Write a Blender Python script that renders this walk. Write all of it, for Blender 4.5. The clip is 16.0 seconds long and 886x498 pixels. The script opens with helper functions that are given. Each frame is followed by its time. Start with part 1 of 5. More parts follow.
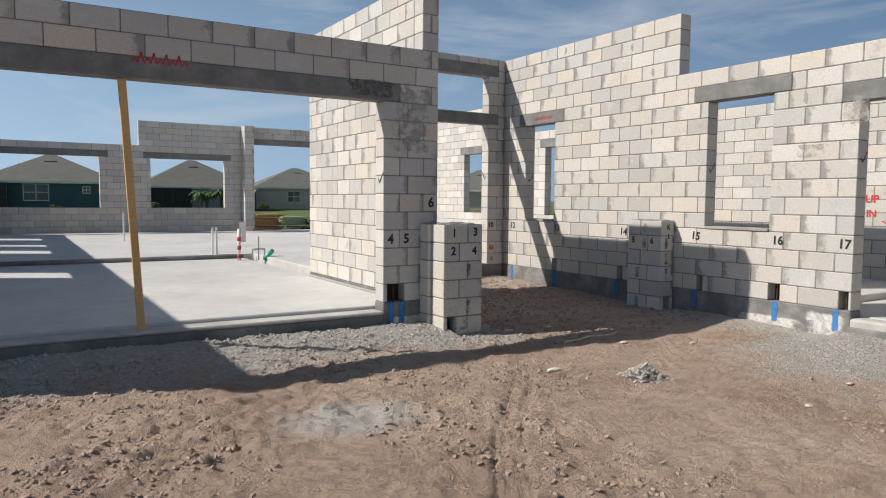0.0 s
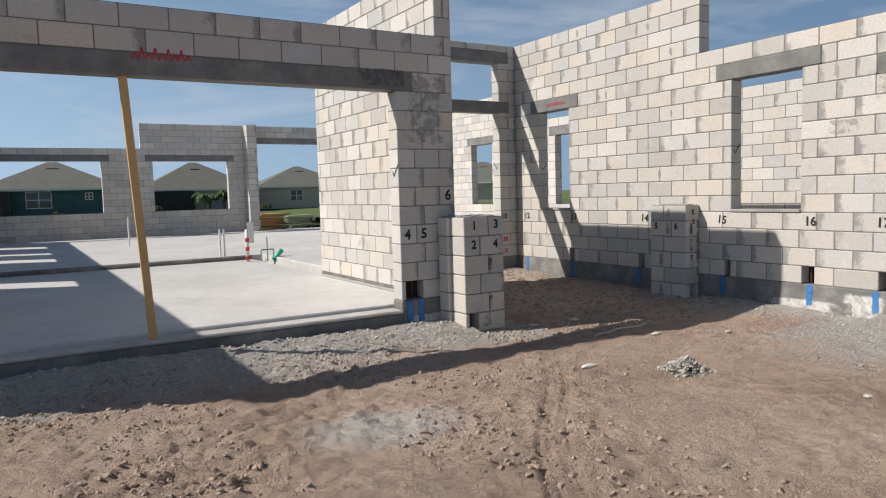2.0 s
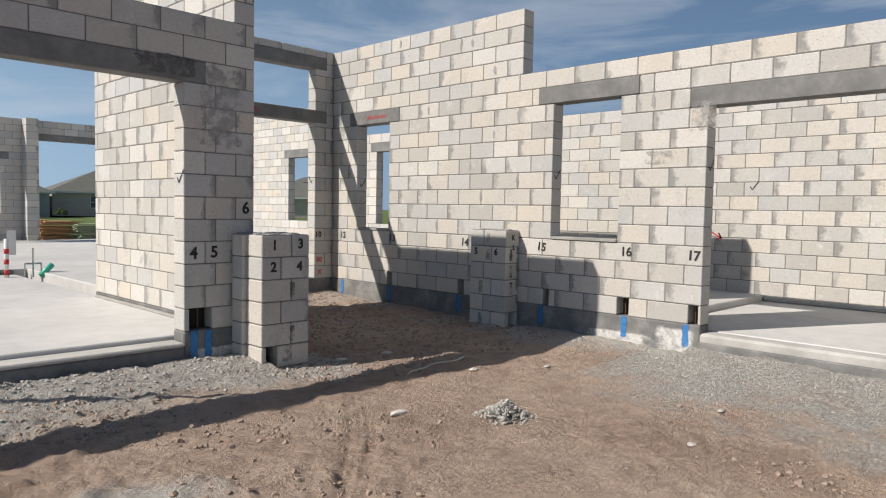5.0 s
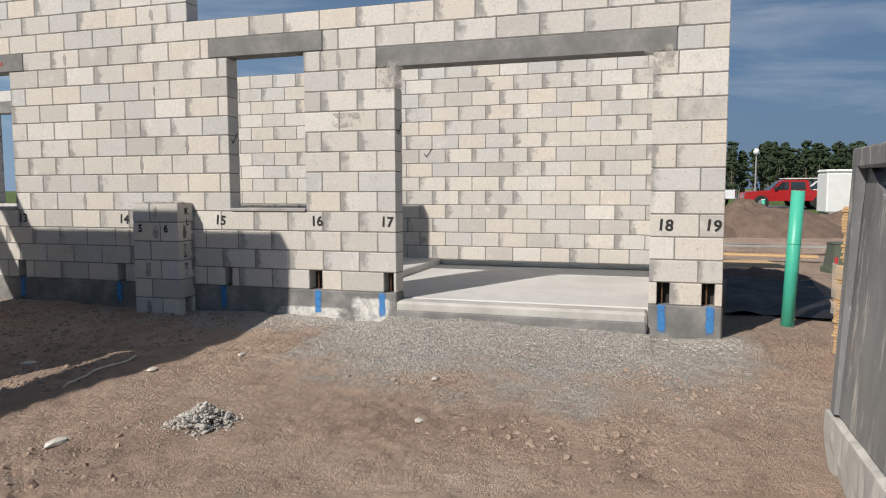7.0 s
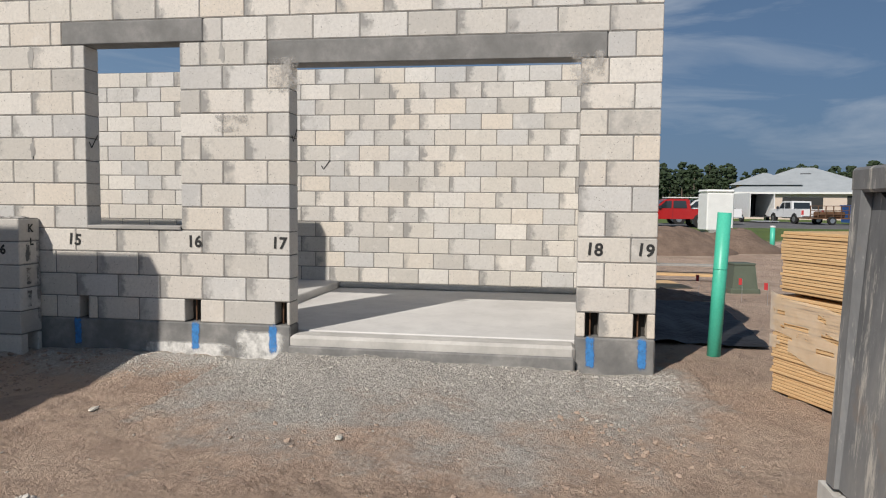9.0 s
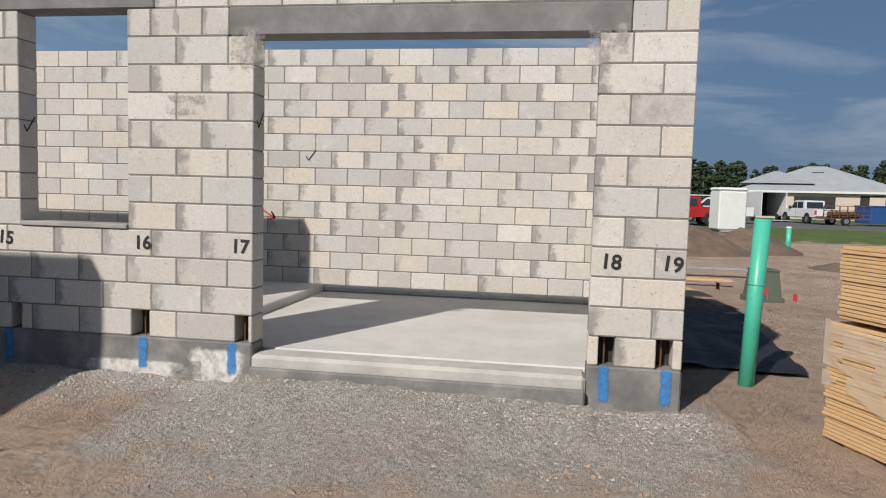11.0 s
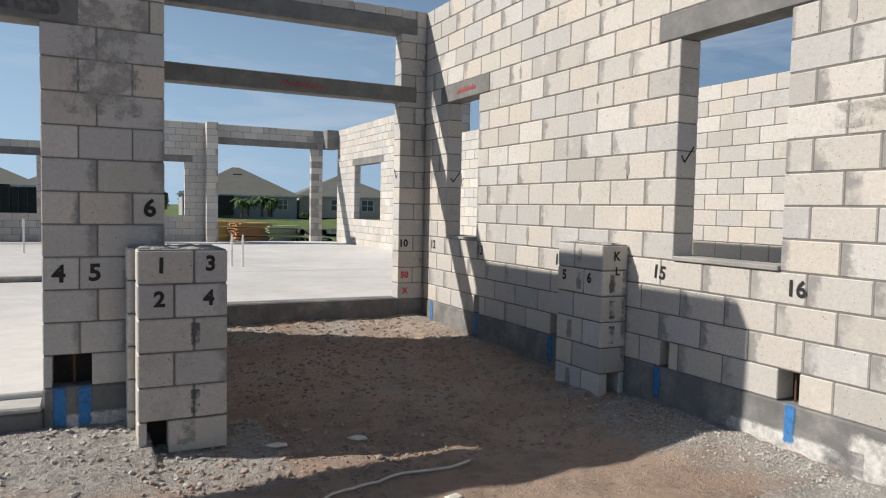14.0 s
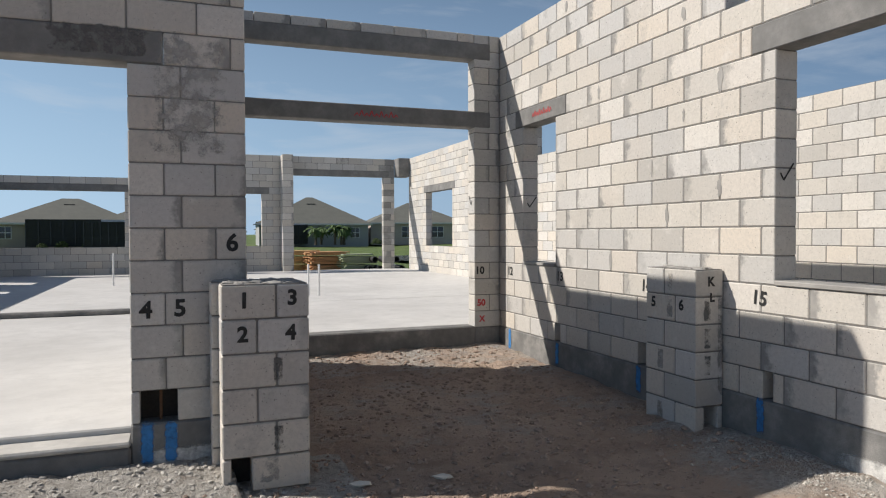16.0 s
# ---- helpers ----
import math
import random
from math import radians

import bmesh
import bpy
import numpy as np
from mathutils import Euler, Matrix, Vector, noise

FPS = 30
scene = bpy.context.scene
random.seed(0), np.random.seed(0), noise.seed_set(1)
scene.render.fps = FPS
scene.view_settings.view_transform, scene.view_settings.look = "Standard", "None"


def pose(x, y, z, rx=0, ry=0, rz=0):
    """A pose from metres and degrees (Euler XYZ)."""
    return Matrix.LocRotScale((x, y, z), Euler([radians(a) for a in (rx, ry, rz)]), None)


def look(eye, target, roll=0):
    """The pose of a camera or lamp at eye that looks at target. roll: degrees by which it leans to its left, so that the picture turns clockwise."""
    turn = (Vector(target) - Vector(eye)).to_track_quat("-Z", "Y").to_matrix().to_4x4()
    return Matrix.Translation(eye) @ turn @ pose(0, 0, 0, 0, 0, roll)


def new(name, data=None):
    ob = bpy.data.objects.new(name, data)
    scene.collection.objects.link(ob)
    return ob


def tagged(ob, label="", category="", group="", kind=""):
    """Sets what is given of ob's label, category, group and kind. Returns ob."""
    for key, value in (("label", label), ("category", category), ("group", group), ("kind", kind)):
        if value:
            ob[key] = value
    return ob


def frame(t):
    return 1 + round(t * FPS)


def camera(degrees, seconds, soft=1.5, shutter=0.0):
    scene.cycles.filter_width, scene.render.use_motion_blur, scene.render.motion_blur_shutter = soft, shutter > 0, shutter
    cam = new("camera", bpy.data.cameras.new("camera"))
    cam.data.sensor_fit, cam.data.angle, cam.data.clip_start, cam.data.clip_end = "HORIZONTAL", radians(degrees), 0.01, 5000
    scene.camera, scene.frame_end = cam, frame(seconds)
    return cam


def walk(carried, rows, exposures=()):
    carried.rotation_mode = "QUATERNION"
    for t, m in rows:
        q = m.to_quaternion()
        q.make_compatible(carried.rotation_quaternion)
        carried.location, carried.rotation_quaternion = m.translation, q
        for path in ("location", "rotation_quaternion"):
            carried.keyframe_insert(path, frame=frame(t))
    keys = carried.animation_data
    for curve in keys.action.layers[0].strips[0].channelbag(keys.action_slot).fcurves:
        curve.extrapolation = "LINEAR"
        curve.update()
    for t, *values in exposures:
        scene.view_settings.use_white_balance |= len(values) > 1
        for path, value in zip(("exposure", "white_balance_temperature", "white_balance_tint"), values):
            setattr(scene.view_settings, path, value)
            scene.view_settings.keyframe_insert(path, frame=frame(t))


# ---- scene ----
cam = camera(64.4, 16.0, 1.1)
PATH = [
    (0, (0.088, 0.105, 1.514), (1.13, 1.806, 1.375), 0.5),
    (0.5, (0.121, 0.134, 1.502), (1.103, 1.869, 1.355), 0.9),
    (1, (0.127, 0.252, 1.499), (1.108, 1.987, 1.333), 0.6),
    (1.5, (0.104, 0.406, 1.509), (1.12, 2.123, 1.361), -1.4),
    (2, (0.107, 0.464, 1.504), (1.139, 2.17, 1.346), -1.6),
    (2.5, (0.213, 0.569, 1.496), (1.183, 2.315, 1.394), -1.3),
    (3, (0.363, 0.644, 1.51), (1.273, 2.424, 1.472), -0.4),
    (5.5, (0.841, 1.241, 1.476), (2.417, 2.464, 1.333), 1.5),
    (6, (0.948, 1.442, 1.394), (2.66, 2.467, 1.246), 1.0),
    (6.5, (1.058, 1.606, 1.413), (2.907, 2.361, 1.305), -1.4),
    (7, (1.182, 1.647, 1.399), (3.083, 2.246, 1.23), -0.2),
    (7.5, (1.422, 1.695, 1.403), (3.341, 2.243, 1.27), 0.8),
    (8, (1.592, 1.763, 1.396), (3.527, 2.24, 1.221), 1.8),
    (8.5, (1.765, 1.912, 1.413), (3.724, 2.303, 1.321), 1.9),
    (9, (1.969, 1.979, 1.428), (3.941, 2.284, 1.3), 0.6),
    (9.5, (2.204, 1.984, 1.437), (4.171, 2.338, 1.368), 0.4),
    (9.7, (2.263, 1.981, 1.446), (4.232, 2.321, 1.36), 0.2),
    (11.8, (3.311, 2.054, 1.49), (5.265, 2.423, 1.283), 2.9),
    (12, (3.391, 2.125, 1.484), (5.319, 2.601, 1.252), 1.9),
    (12.5, (3.55, 2.352, 1.43), (5.386, 3.139, 1.335), -0.3),
    (13, (3.805, 2.326, 1.464), (5.338, 3.601, 1.309), 1.4),
    (13.5, (3.909, 2.238, 1.482), (5.036, 3.877, 1.274), 2.0),
    (14, (3.887, 2.217, 1.515), (4.779, 4.003, 1.403), 1.2),
    (14.5, (3.854, 2.214, 1.531), (4.656, 4.045, 1.48), 0.7),
    (15, (3.842, 2.237, 1.556), (4.588, 4.092, 1.524), 0.1),
    (15.5, (3.853, 2.254, 1.563), (4.577, 4.118, 1.59), -0.9),
    (16, (3.877, 2.393, 1.539), (4.588, 4.262, 1.495), -0.2),
]
walk(cam, [(t, look(eye, target, roll)) for t, eye, target, roll in PATH],
     [(0, 0.06), (3, 0.06), (5.5, 0.04), (7, -0.08), (9, -0.13), (12, -0.19), (13, -0.11), (14, 0.08), (16, 0.08)])

# ---- world and sun ----
SUN_TO = Vector((1.12, -0.53, -1.0)).normalized()
SUN_FROM = -SUN_TO
world = bpy.data.worlds.new("sky")
scene.world = world
world.use_nodes = True
wn, wl = world.node_tree.nodes, world.node_tree.links
sky = wn.new("ShaderNodeTexSky")
sky.sky_type = "NISHITA"
sky.sun_disc = False
sky.sun_elevation = math.asin(SUN_FROM.z)
sky.sun_rotation = math.atan2(SUN_FROM.x, SUN_FROM.y)
sky.air_density, sky.dust_density, sky.ozone_density, sky.altitude = 1.0, 0.3, 3.0, 100
wc = wn.new("ShaderNodeTexCoord")
wm = wn.new("ShaderNodeMapping")
wm.inputs["Scale"].default_value = (2.2, 1.4, 9.0)
wm.inputs["Rotation"].default_value = (0.1, 0.15, 0.6)
cloud = wn.new("ShaderNodeTexNoise")
cloud.inputs["Scale"].default_value, cloud.inputs["Detail"].default_value, cloud.inputs["Roughness"].default_value = 1.6, 7, 0.58
cloud.inputs["Distortion"].default_value = 0.6
cramp = wn.new("ShaderNodeValToRGB")
cramp.color_ramp.elements[0].position, cramp.color_ramp.elements[0].color = 0.5, (0, 0, 0, 1)
cramp.color_ramp.elements[1].position, cramp.color_ramp.elements[1].color = 0.82, (0.62, 0.62, 0.62, 1)
cmix = wn.new("ShaderNodeMix")
cmix.data_type = "RGBA"
cmix.inputs["B"].default_value = (10.5, 11.2, 12.2, 1)
wl.new(wc.outputs["Generated"], wm.inputs["Vector"])
wl.new(wm.outputs["Vector"], cloud.inputs["Vector"])
wl.new(cloud.outputs["Fac"], cramp.inputs["Fac"])
wl.new(cramp.outputs["Color"], cmix.inputs["Factor"])
# haze of a clear day low over the horizon
wsep = wn.new("ShaderNodeSeparateXYZ")
wl.new(wc.outputs["Generated"], wsep.inputs[0])
hramp = wn.new("ShaderNodeValToRGB")
hramp.color_ramp.elements[0].position, hramp.color_ramp.elements[0].color = 0.0, (0.85, 0.85, 0.85, 1)
hramp.color_ramp.elements[1].position, hramp.color_ramp.elements[1].color = 0.5, (0, 0, 0, 1)
wl.new(wsep.outputs[2], hramp.inputs["Fac"])
hmix = wn.new("ShaderNodeMix")
hmix.data_type = "RGBA"
# brighter towards the sun's side of the sky
wdot = wn.new("ShaderNodeVectorMath")
wdot.operation = "DOT_PRODUCT"
wdot.inputs[1].default_value = Vector((SUN_FROM.x, SUN_FROM.y, 0)).normalized()
wl.new(wc.outputs["Generated"], wdot.inputs[0])
wmap = wn.new("ShaderNodeMapRange")
wmap.inputs["From Min"].default_value, wmap.inputs["From Max"].default_value = -1.0, 0.9
wl.new(wdot.outputs["Value"], wmap.inputs["Value"])
wside = wn.new("ShaderNodeMix")
wside.data_type = "RGBA"
wside.inputs["A"].default_value, wside.inputs["B"].default_value = (1.5, 2.9, 5.7, 1), (9.2, 13.2, 17.6, 1)
wl.new(wmap.outputs["Result"], wside.inputs["Factor"])
wl.new(wside.outputs["Result"], hmix.inputs["B"])
wl.new(hramp.outputs["Color"], hmix.inputs["Factor"])
wl.new(sky.outputs["Color"], hmix.inputs["A"])
wl.new(hmix.outputs["Result"], cmix.inputs["A"])
wl.new(cmix.outputs["Result"], wn["Background"].inputs["Color"])
wn["Background"].inputs["Strength"].default_value = 0.055
sun = new("sun", bpy.data.lights.new("sun", "SUN"))
sun.data.energy, sun.data.angle, sun.data.color = 5.0, radians(0.6), (1.0, 0.93, 0.85)
sun.matrix_world = look((-30, 14, 28), Vector((-30, 14, 28)) + SUN_TO)

# ---- materials ----


def linear(c):
    return (*c, 1.0)


class Nodes:
    """A material's node tree with short ways to add to it."""

    def __init__(self, name, rough=0.85, metal=0.0):
        self.mat = bpy.data.materials.new(name)
        self.mat.use_nodes = True
        self.n, self.l = self.mat.node_tree.nodes, self.mat.node_tree.links
        self.out = self.n["Principled BSDF"]
        self.out.inputs["Roughness"].default_value = rough
        self.out.inputs["Metallic"].default_value = metal
        self.pos = self.n.new("ShaderNodeNewGeometry")
        self.tc = self.n.new("ShaderNodeTexCoord")

    def noise(self, scale, detail=4, rough=0.55, vec=None, stretch=None):
        t = self.n.new("ShaderNodeTexNoise")
        t.inputs["Scale"].default_value, t.inputs["Detail"].default_value, t.inputs["Roughness"].default_value = scale, detail, rough
        src = vec or self.pos.outputs["Position"]
        if stretch:
            m = self.n.new("ShaderNodeMapping")
            m.inputs["Scale"].default_value = stretch
            self.l.new(src, m.inputs["Vector"])
            src = m.outputs["Vector"]
        self.l.new(src, t.inputs["Vector"])
        return t.outputs["Fac"]

    def ramp(self, src, stops):
        r = self.n.new("ShaderNodeValToRGB")
        el = r.color_ramp.elements
        while len(el) < len(stops):
            el.new(0.5)
        for e, (p, c) in zip(el, stops):
            e.position, e.color = p, linear(c)
        self.l.new(src, r.inputs["Fac"])
        return r.outputs["Color"]

    def grey(self, src, a, b, lo=0.0, hi=1.0):
        return self.ramp(src, [(a, (lo,) * 3), (b, (hi,) * 3)])

    def mix(self, fac, a, b, how="MIX"):
        m = self.n.new("ShaderNodeMix")
        m.data_type, m.blend_type = "RGBA", how
        for key, v in (("Factor", fac), ("A", a), ("B", b)):
            if isinstance(v, tuple):
                m.inputs[key].default_value = linear(v)
            elif isinstance(v, (int, float)):
                m.inputs[key].default_value = v
            else:
                self.l.new(v, m.inputs[key])
        return m.outputs["Result"]

    def math(self, how, a, b=0.0):
        m = self.n.new("ShaderNodeMath")
        m.operation = how
        for i, v in enumerate((a, b)):
            if isinstance(v, (int, float)):
                m.inputs[i].default_value = v
            else:
                self.l.new(v, m.inputs[i])
        return m.outputs[0]

    def attr(self, name):
        a = self.n.new("ShaderNodeAttribute")
        a.attribute_name = name
        return a.outputs["Fac"]

    def done(self, colour, bump=None, strength=0.3, dist=0.01, rough=None):
        if isinstance(colour, tuple):
            self.out.inputs["Base Color"].default_value = linear(colour)
        else:
            self.l.new(colour, self.out.inputs["Base Color"])
        if bump is not None:
            b = self.n.new("ShaderNodeBump")
            b.inputs["Strength"].default_value, b.inputs["Distance"].default_value = strength, dist
            self.l.new(bump, b.inputs["Height"])
            self.l.new(b.outputs["Normal"], self.out.inputs["Normal"])
        if rough is not None:
            self.l.new(rough, self.out.inputs["Roughness"])
        return self.mat


def simple(name, a, b, scale=6.0, rough=0.8, metal=0.0, bump=0.15, fine=60.0, dist=0.004):
    """Two tones of one surface by a broad noise, with a fine grain and its relief."""
    k = Nodes(name, rough, metal)
    big, small = k.noise(scale, 5, 0.6), k.noise(fine, 3)
    c = k.ramp(big, [(0.3, a), (0.7, b)])
    c = k.mix(0.25, c, k.ramp(small, [(0.3, tuple(0.7 * v for v in a)), (0.7, tuple(min(1, 1.15 * v) for v in b))]))
    return k.done(c, small, bump, dist)


def block_material():
    k = Nodes("concrete_block", 0.92)
    info = k.n.new("ShaderNodeObjectInfo")
    r = k.math("FRACT", k.math("ADD", info.outputs["Random"], k.pos.outputs["Random Per Island"]))
    tone = k.ramp(r, [(0.0, (0.44, 0.425, 0.40)), (0.16, (0.61, 0.575, 0.515)), (0.32, (0.485, 0.485, 0.48)), (0.46, (0.67, 0.60, 0.51)), (0.6, (0.58, 0.55, 0.50)), (0.74, (0.53, 0.53, 0.525)), (0.88, (0.71, 0.68, 0.63)), (1.0, (0.62, 0.57, 0.505))])
    broad = k.noise(1.7, 4, 0.6)
    tone = k.mix(0.22, tone, k.ramp(broad, [(0.3, (0.43, 0.415, 0.385)), (0.7, (0.60, 0.555, 0.48))]))
    fine, grit = k.noise(38, 4, 0.7), k.noise(210, 2)
    tone = k.mix(k.grey(fine, 0.4, 0.75, 0.0, 0.4), tone, (0.34, 0.325, 0.30))
    tone = k.mix(k.grey(grit, 0.62, 0.75, 0.0, 0.5), tone, (0.25, 0.24, 0.225))
    tone = k.mix(k.grey(k.noise(5.5, 5, 0.7), 0.58, 0.72, 0.0, 0.5), tone, (0.70, 0.675, 0.63))
    # mortar smeared over the ends of some blocks
    pick = k.grey(k.math("FRACT", k.math("MULTIPLY", r, 7.31)), 0.46, 0.5)
    sep = k.n.new("ShaderNodeSeparateXYZ")
    k.l.new(k.tc.outputs["Generated"], sep.inputs[0])
    wob = k.noise(6, 4, 0.6)
    end = k.math("ADD", sep.outputs[0], k.math("MULTIPLY", k.math("SUBTRACT", wob, 0.5), 0.75))
    ragged = k.math("ADD", end, k.math("MULTIPLY", k.math("SUBTRACT", k.noise(26, 5, 0.7), 0.5), 0.32))
    smear = k.math("MULTIPLY", k.math("MULTIPLY", k.grey(ragged, 0.78, 0.92), pick), k.grey(k.noise(3.1, 3), 0.36, 0.52, 0.35, 1.0))
    tone = k.mix(k.math("MULTIPLY", smear, 0.9), tone, (0.26, 0.254, 0.242))
    stain = k.grey(k.noise(2.6, 6, 0.72), 0.6, 0.72, 0.0, 0.7)
    tone = k.mix(stain, tone, (0.33, 0.32, 0.30))
    pit = k.grey(k.noise(70, 2, 0.5), 0.27, 0.33, 0.75, 0.0)
    tone = k.mix(pit, tone, (0.16, 0.152, 0.14))
    return k.done(tone, k.math("SUBTRACT", k.math("ADD", grit, fine), pit), 0.45, 0.004)


def concrete(name, a, b, c, scale=1.2, rough=0.85, strength=0.2):
    k = Nodes(name, rough)
    n1, n2, n3 = k.noise(scale, 7, 0.65), k.noise(scale * 6, 5, 0.7), k.noise(160, 2)
    t = k.ramp(n1, [(0.3, a), (0.5, b), (0.7, c)])
    t = k.mix(k.grey(n2, 0.45, 0.75, 0, 0.5), t, tuple(0.72 * v for v in b))
    return k.done(t, k.math("ADD", n2, n3), strength, 0.004)


def ground_material():
    k = Nodes("dirt", 0.96)
    n1, n2, n3, n4 = k.noise(0.55, 6, 0.65), k.noise(3.6, 7, 0.72), k.noise(24, 6, 0.75), k.noise(130, 2)
    t = k.ramp(n1, [(0.3, (0.39, 0.276, 0.208)), (0.5, (0.505, 0.373, 0.285)), (0.7, (0.61, 0.478, 0.377))])
    t = k.mix(k.grey(n2, 0.48, 0.72, 0, 0.65), t, (0.25, 0.175, 0.13))
    t = k.mix(k.grey(n3, 0.55, 0.72, 0, 0.45), t, (0.5, 0.41, 0.33))
    t = k.mix(k.grey(k.noise(11, 6, 0.75), 0.58, 0.66, 0, 0.6), t, (0.17, 0.12, 0.09))
    t = k.mix(k.grey(k.noise(55, 5, 0.75), 0.6, 0.68, 0, 0.5), t, (0.14, 0.1, 0.077))
    t = k.mix(k.grey(k.noise(75, 4, 0.7), 0.63, 0.69, 0, 0.7), t, (0.62, 0.55, 0.47))
    t = k.mix(k.grey(k.noise(0.9, 4, 0.6), 0.58, 0.72, 0, 0.4), t, (0.3, 0.245, 0.2))
    patch = k.math("MULTIPLY", k.math("SUBTRACT", k.noise(1.5, 5, 0.65), 0.5), 1.9)
    grav = k.math("ADD", k.math("ADD", k.attr("gravel"), patch), k.math("MULTIPLY", k.math("SUBTRACT", n2, 0.5), 0.9))
    gcol = k.ramp(n3, [(0.3, (0.21, 0.198, 0.18)), (0.48, (0.46, 0.438, 0.4)), (0.7, (0.68, 0.655, 0.615))])
    t = k.mix(k.grey(grav, 0.3, 0.85, 0, 0.92), t, gcol)
    wht = k.math("ADD", k.attr("white"), k.math("MULTIPLY", k.math("SUBTRACT", n2, 0.5), 0.7))
    t = k.mix(k.grey(wht, 0.35, 0.85, 0, 0.8), t, (0.56, 0.54, 0.50))
    gras = k.math("ADD", k.attr("grass"), k.math("MULTIPLY", k.math("SUBTRACT", k.noise(0.9, 6, 0.7), 0.5), 0.8))
    green = k.ramp(k.noise(0.35, 6, 0.7), [(0.35, (0.075, 0.125, 0.03)), (0.6, (0.12, 0.17, 0.04)), (0.75, (0.19, 0.19, 0.075))])
    t = k.mix(k.grey(gras, 0.42, 0.58), t, green)
    return k.done(t, k.math("ADD", k.math("ADD", n3, n2), k.math("MULTIPLY", n4, 0.35)), 1.0, 0.05)


def glass_material():
    k = Nodes("glass", 0.05)
    k.out.inputs["Specular IOR Level"].default_value = 0.8
    return k.done((0.02, 0.025, 0.03))


def timber(name, a, b, along=(1, 1, 14), rough=0.75):
    k = Nodes(name, rough)
    g = k.noise(9, 5, 0.6, k.tc.outputs["Object"], along)
    info = k.n.new("ShaderNodeObjectInfo")
    t = k.mix(0.7, k.ramp(k.math("FRACT", k.math("ADD", k.pos.outputs["Random Per Island"], info.outputs["Random"])), [(0, a), (1, b)]), k.ramp(g, [(0.3, a), (0.7, b)]))
    return k.done(t, g, 0.2, 0.003)


def steel_material():
    k = Nodes("weathered_steel", 0.62, 0.25)
    n1 = k.noise(2.2, 7, 0.7, stretch=(1, 1, 0.35))
    n2 = k.noise(9, 8, 0.78, stretch=(1.2, 1, 0.16))
    t = k.ramp(n1, [(0.3, (0.11, 0.115, 0.12)), (0.5, (0.21, 0.215, 0.22)), (0.7, (0.32, 0.32, 0.31))])
    t = k.mix(k.grey(n2, 0.53, 0.62, 0, 0.9), t, (0.62, 0.59, 0.53))
    t = k.mix(k.grey(k.noise(1.3, 5, 0.7), 0.62, 0.72, 0, 0.6), t, (0.3, 0.2, 0.13))
    return k.done(t, n2, 0.4, 0.006)


def shingle_material(name, a, b):
    k = Nodes(name, 0.9)
    n1, n2 = k.noise(1.0, 4, 0.6), k.noise(9, 3, 0.6, stretch=(1, 1, 4))
    t = k.mix(0.5, k.ramp(n1, [(0.3, a), (0.7, b)]), k.ramp(n2, [(0.3, a), (0.7, b)]))
    return k.done(t, n2, 0.3, 0.02)


def foliage(name, a, b):
    k = Nodes(name, 0.8)
    t = k.mix(0.6, k.ramp(k.pos.outputs["Random Per Island"], [(0, a), (1, b)]), k.ramp(k.noise(1.3, 4), [(0.3, a), (0.7, b)]))
    return k.done(t, k.noise(8, 3), 0.4, 0.05)


M_BLOCK = block_material()
M_MORTAR = simple("mortar", (0.14, 0.136, 0.128), (0.23, 0.224, 0.21), 4, 0.95)
# near-black: the shade inside hollow blocks, put into the colour
M_CAVITY = simple("shaded_block_core", (0.02, 0.018, 0.016), (0.05, 0.045, 0.04), 9, 0.95)
M_LINTEL = concrete("precast_concrete", (0.14, 0.138, 0.132), (0.195, 0.193, 0.186), (0.27, 0.262, 0.25), 3.5)
M_STEM = concrete("stem_concrete", (0.115, 0.115, 0.113), (0.19, 0.188, 0.182), (0.33, 0.32, 0.3), 2.6, 0.9, 0.7)
M_SLAB = concrete("slab_concrete", (0.50, 0.49, 0.47), (0.58, 0.57, 0.55), (0.65, 0.64, 0.615), 0.7, 0.7, 0.12)
M_LIP = concrete("lip_concrete", (0.36, 0.35, 0.325), (0.47, 0.455, 0.425), (0.56, 0.545, 0.51), 2.2, 0.85, 0.4)
M_SILL = concrete("sill_concrete", (0.26, 0.25, 0.235), (0.33, 0.32, 0.3), (0.4, 0.385, 0.36), 3)


def film_material(name, colour, lo, hi, scale=7.0):
    """A thin film with ragged gaps, thinning out to its edges."""
    k = Nodes(name, 0.95)
    ragged = k.math("ADD", k.noise(scale, 6, 0.75), k.math("MULTIPLY", 0.5, k.math("SUBTRACT", k.attr("edge"), 1.0)))
    k.l.new(k.grey(ragged, lo, hi, 0.0, 0.85), k.out.inputs["Alpha"])
    c = k.ramp(k.noise(22, 5, 0.65), [(0.3, tuple(0.75 * v for v in colour)), (0.7, tuple(1.2 * v for v in colour))])
    return k.done(c, k.noise(60, 4), 0.3, 0.004)


M_WASH = film_material("mortar_wash", (0.40, 0.385, 0.36), 0.42, 0.62)
M_DARKWASH = film_material("wet_mortar_wash", (0.15, 0.147, 0.14), 0.42, 0.56)
M_LIMEDUST = film_material("lime_dust", (0.7, 0.69, 0.66), 0.18, 0.52)
M_BLUEFILM = film_material("blue_spray_paint", (0.05, 0.23, 0.55), 0.18, 0.5, 18.0)
M_DIRT = ground_material()
M_STONE = simple("loose_stone", (0.24, 0.20, 0.165), (0.45, 0.41, 0.36), 8)
M_GRIT = simple("grey_grit", (0.32, 0.30, 0.265), (0.58, 0.55, 0.5), 8)
M_PALE = simple("pale_stone", (0.6, 0.57, 0.5), (0.72, 0.68, 0.6), 12)
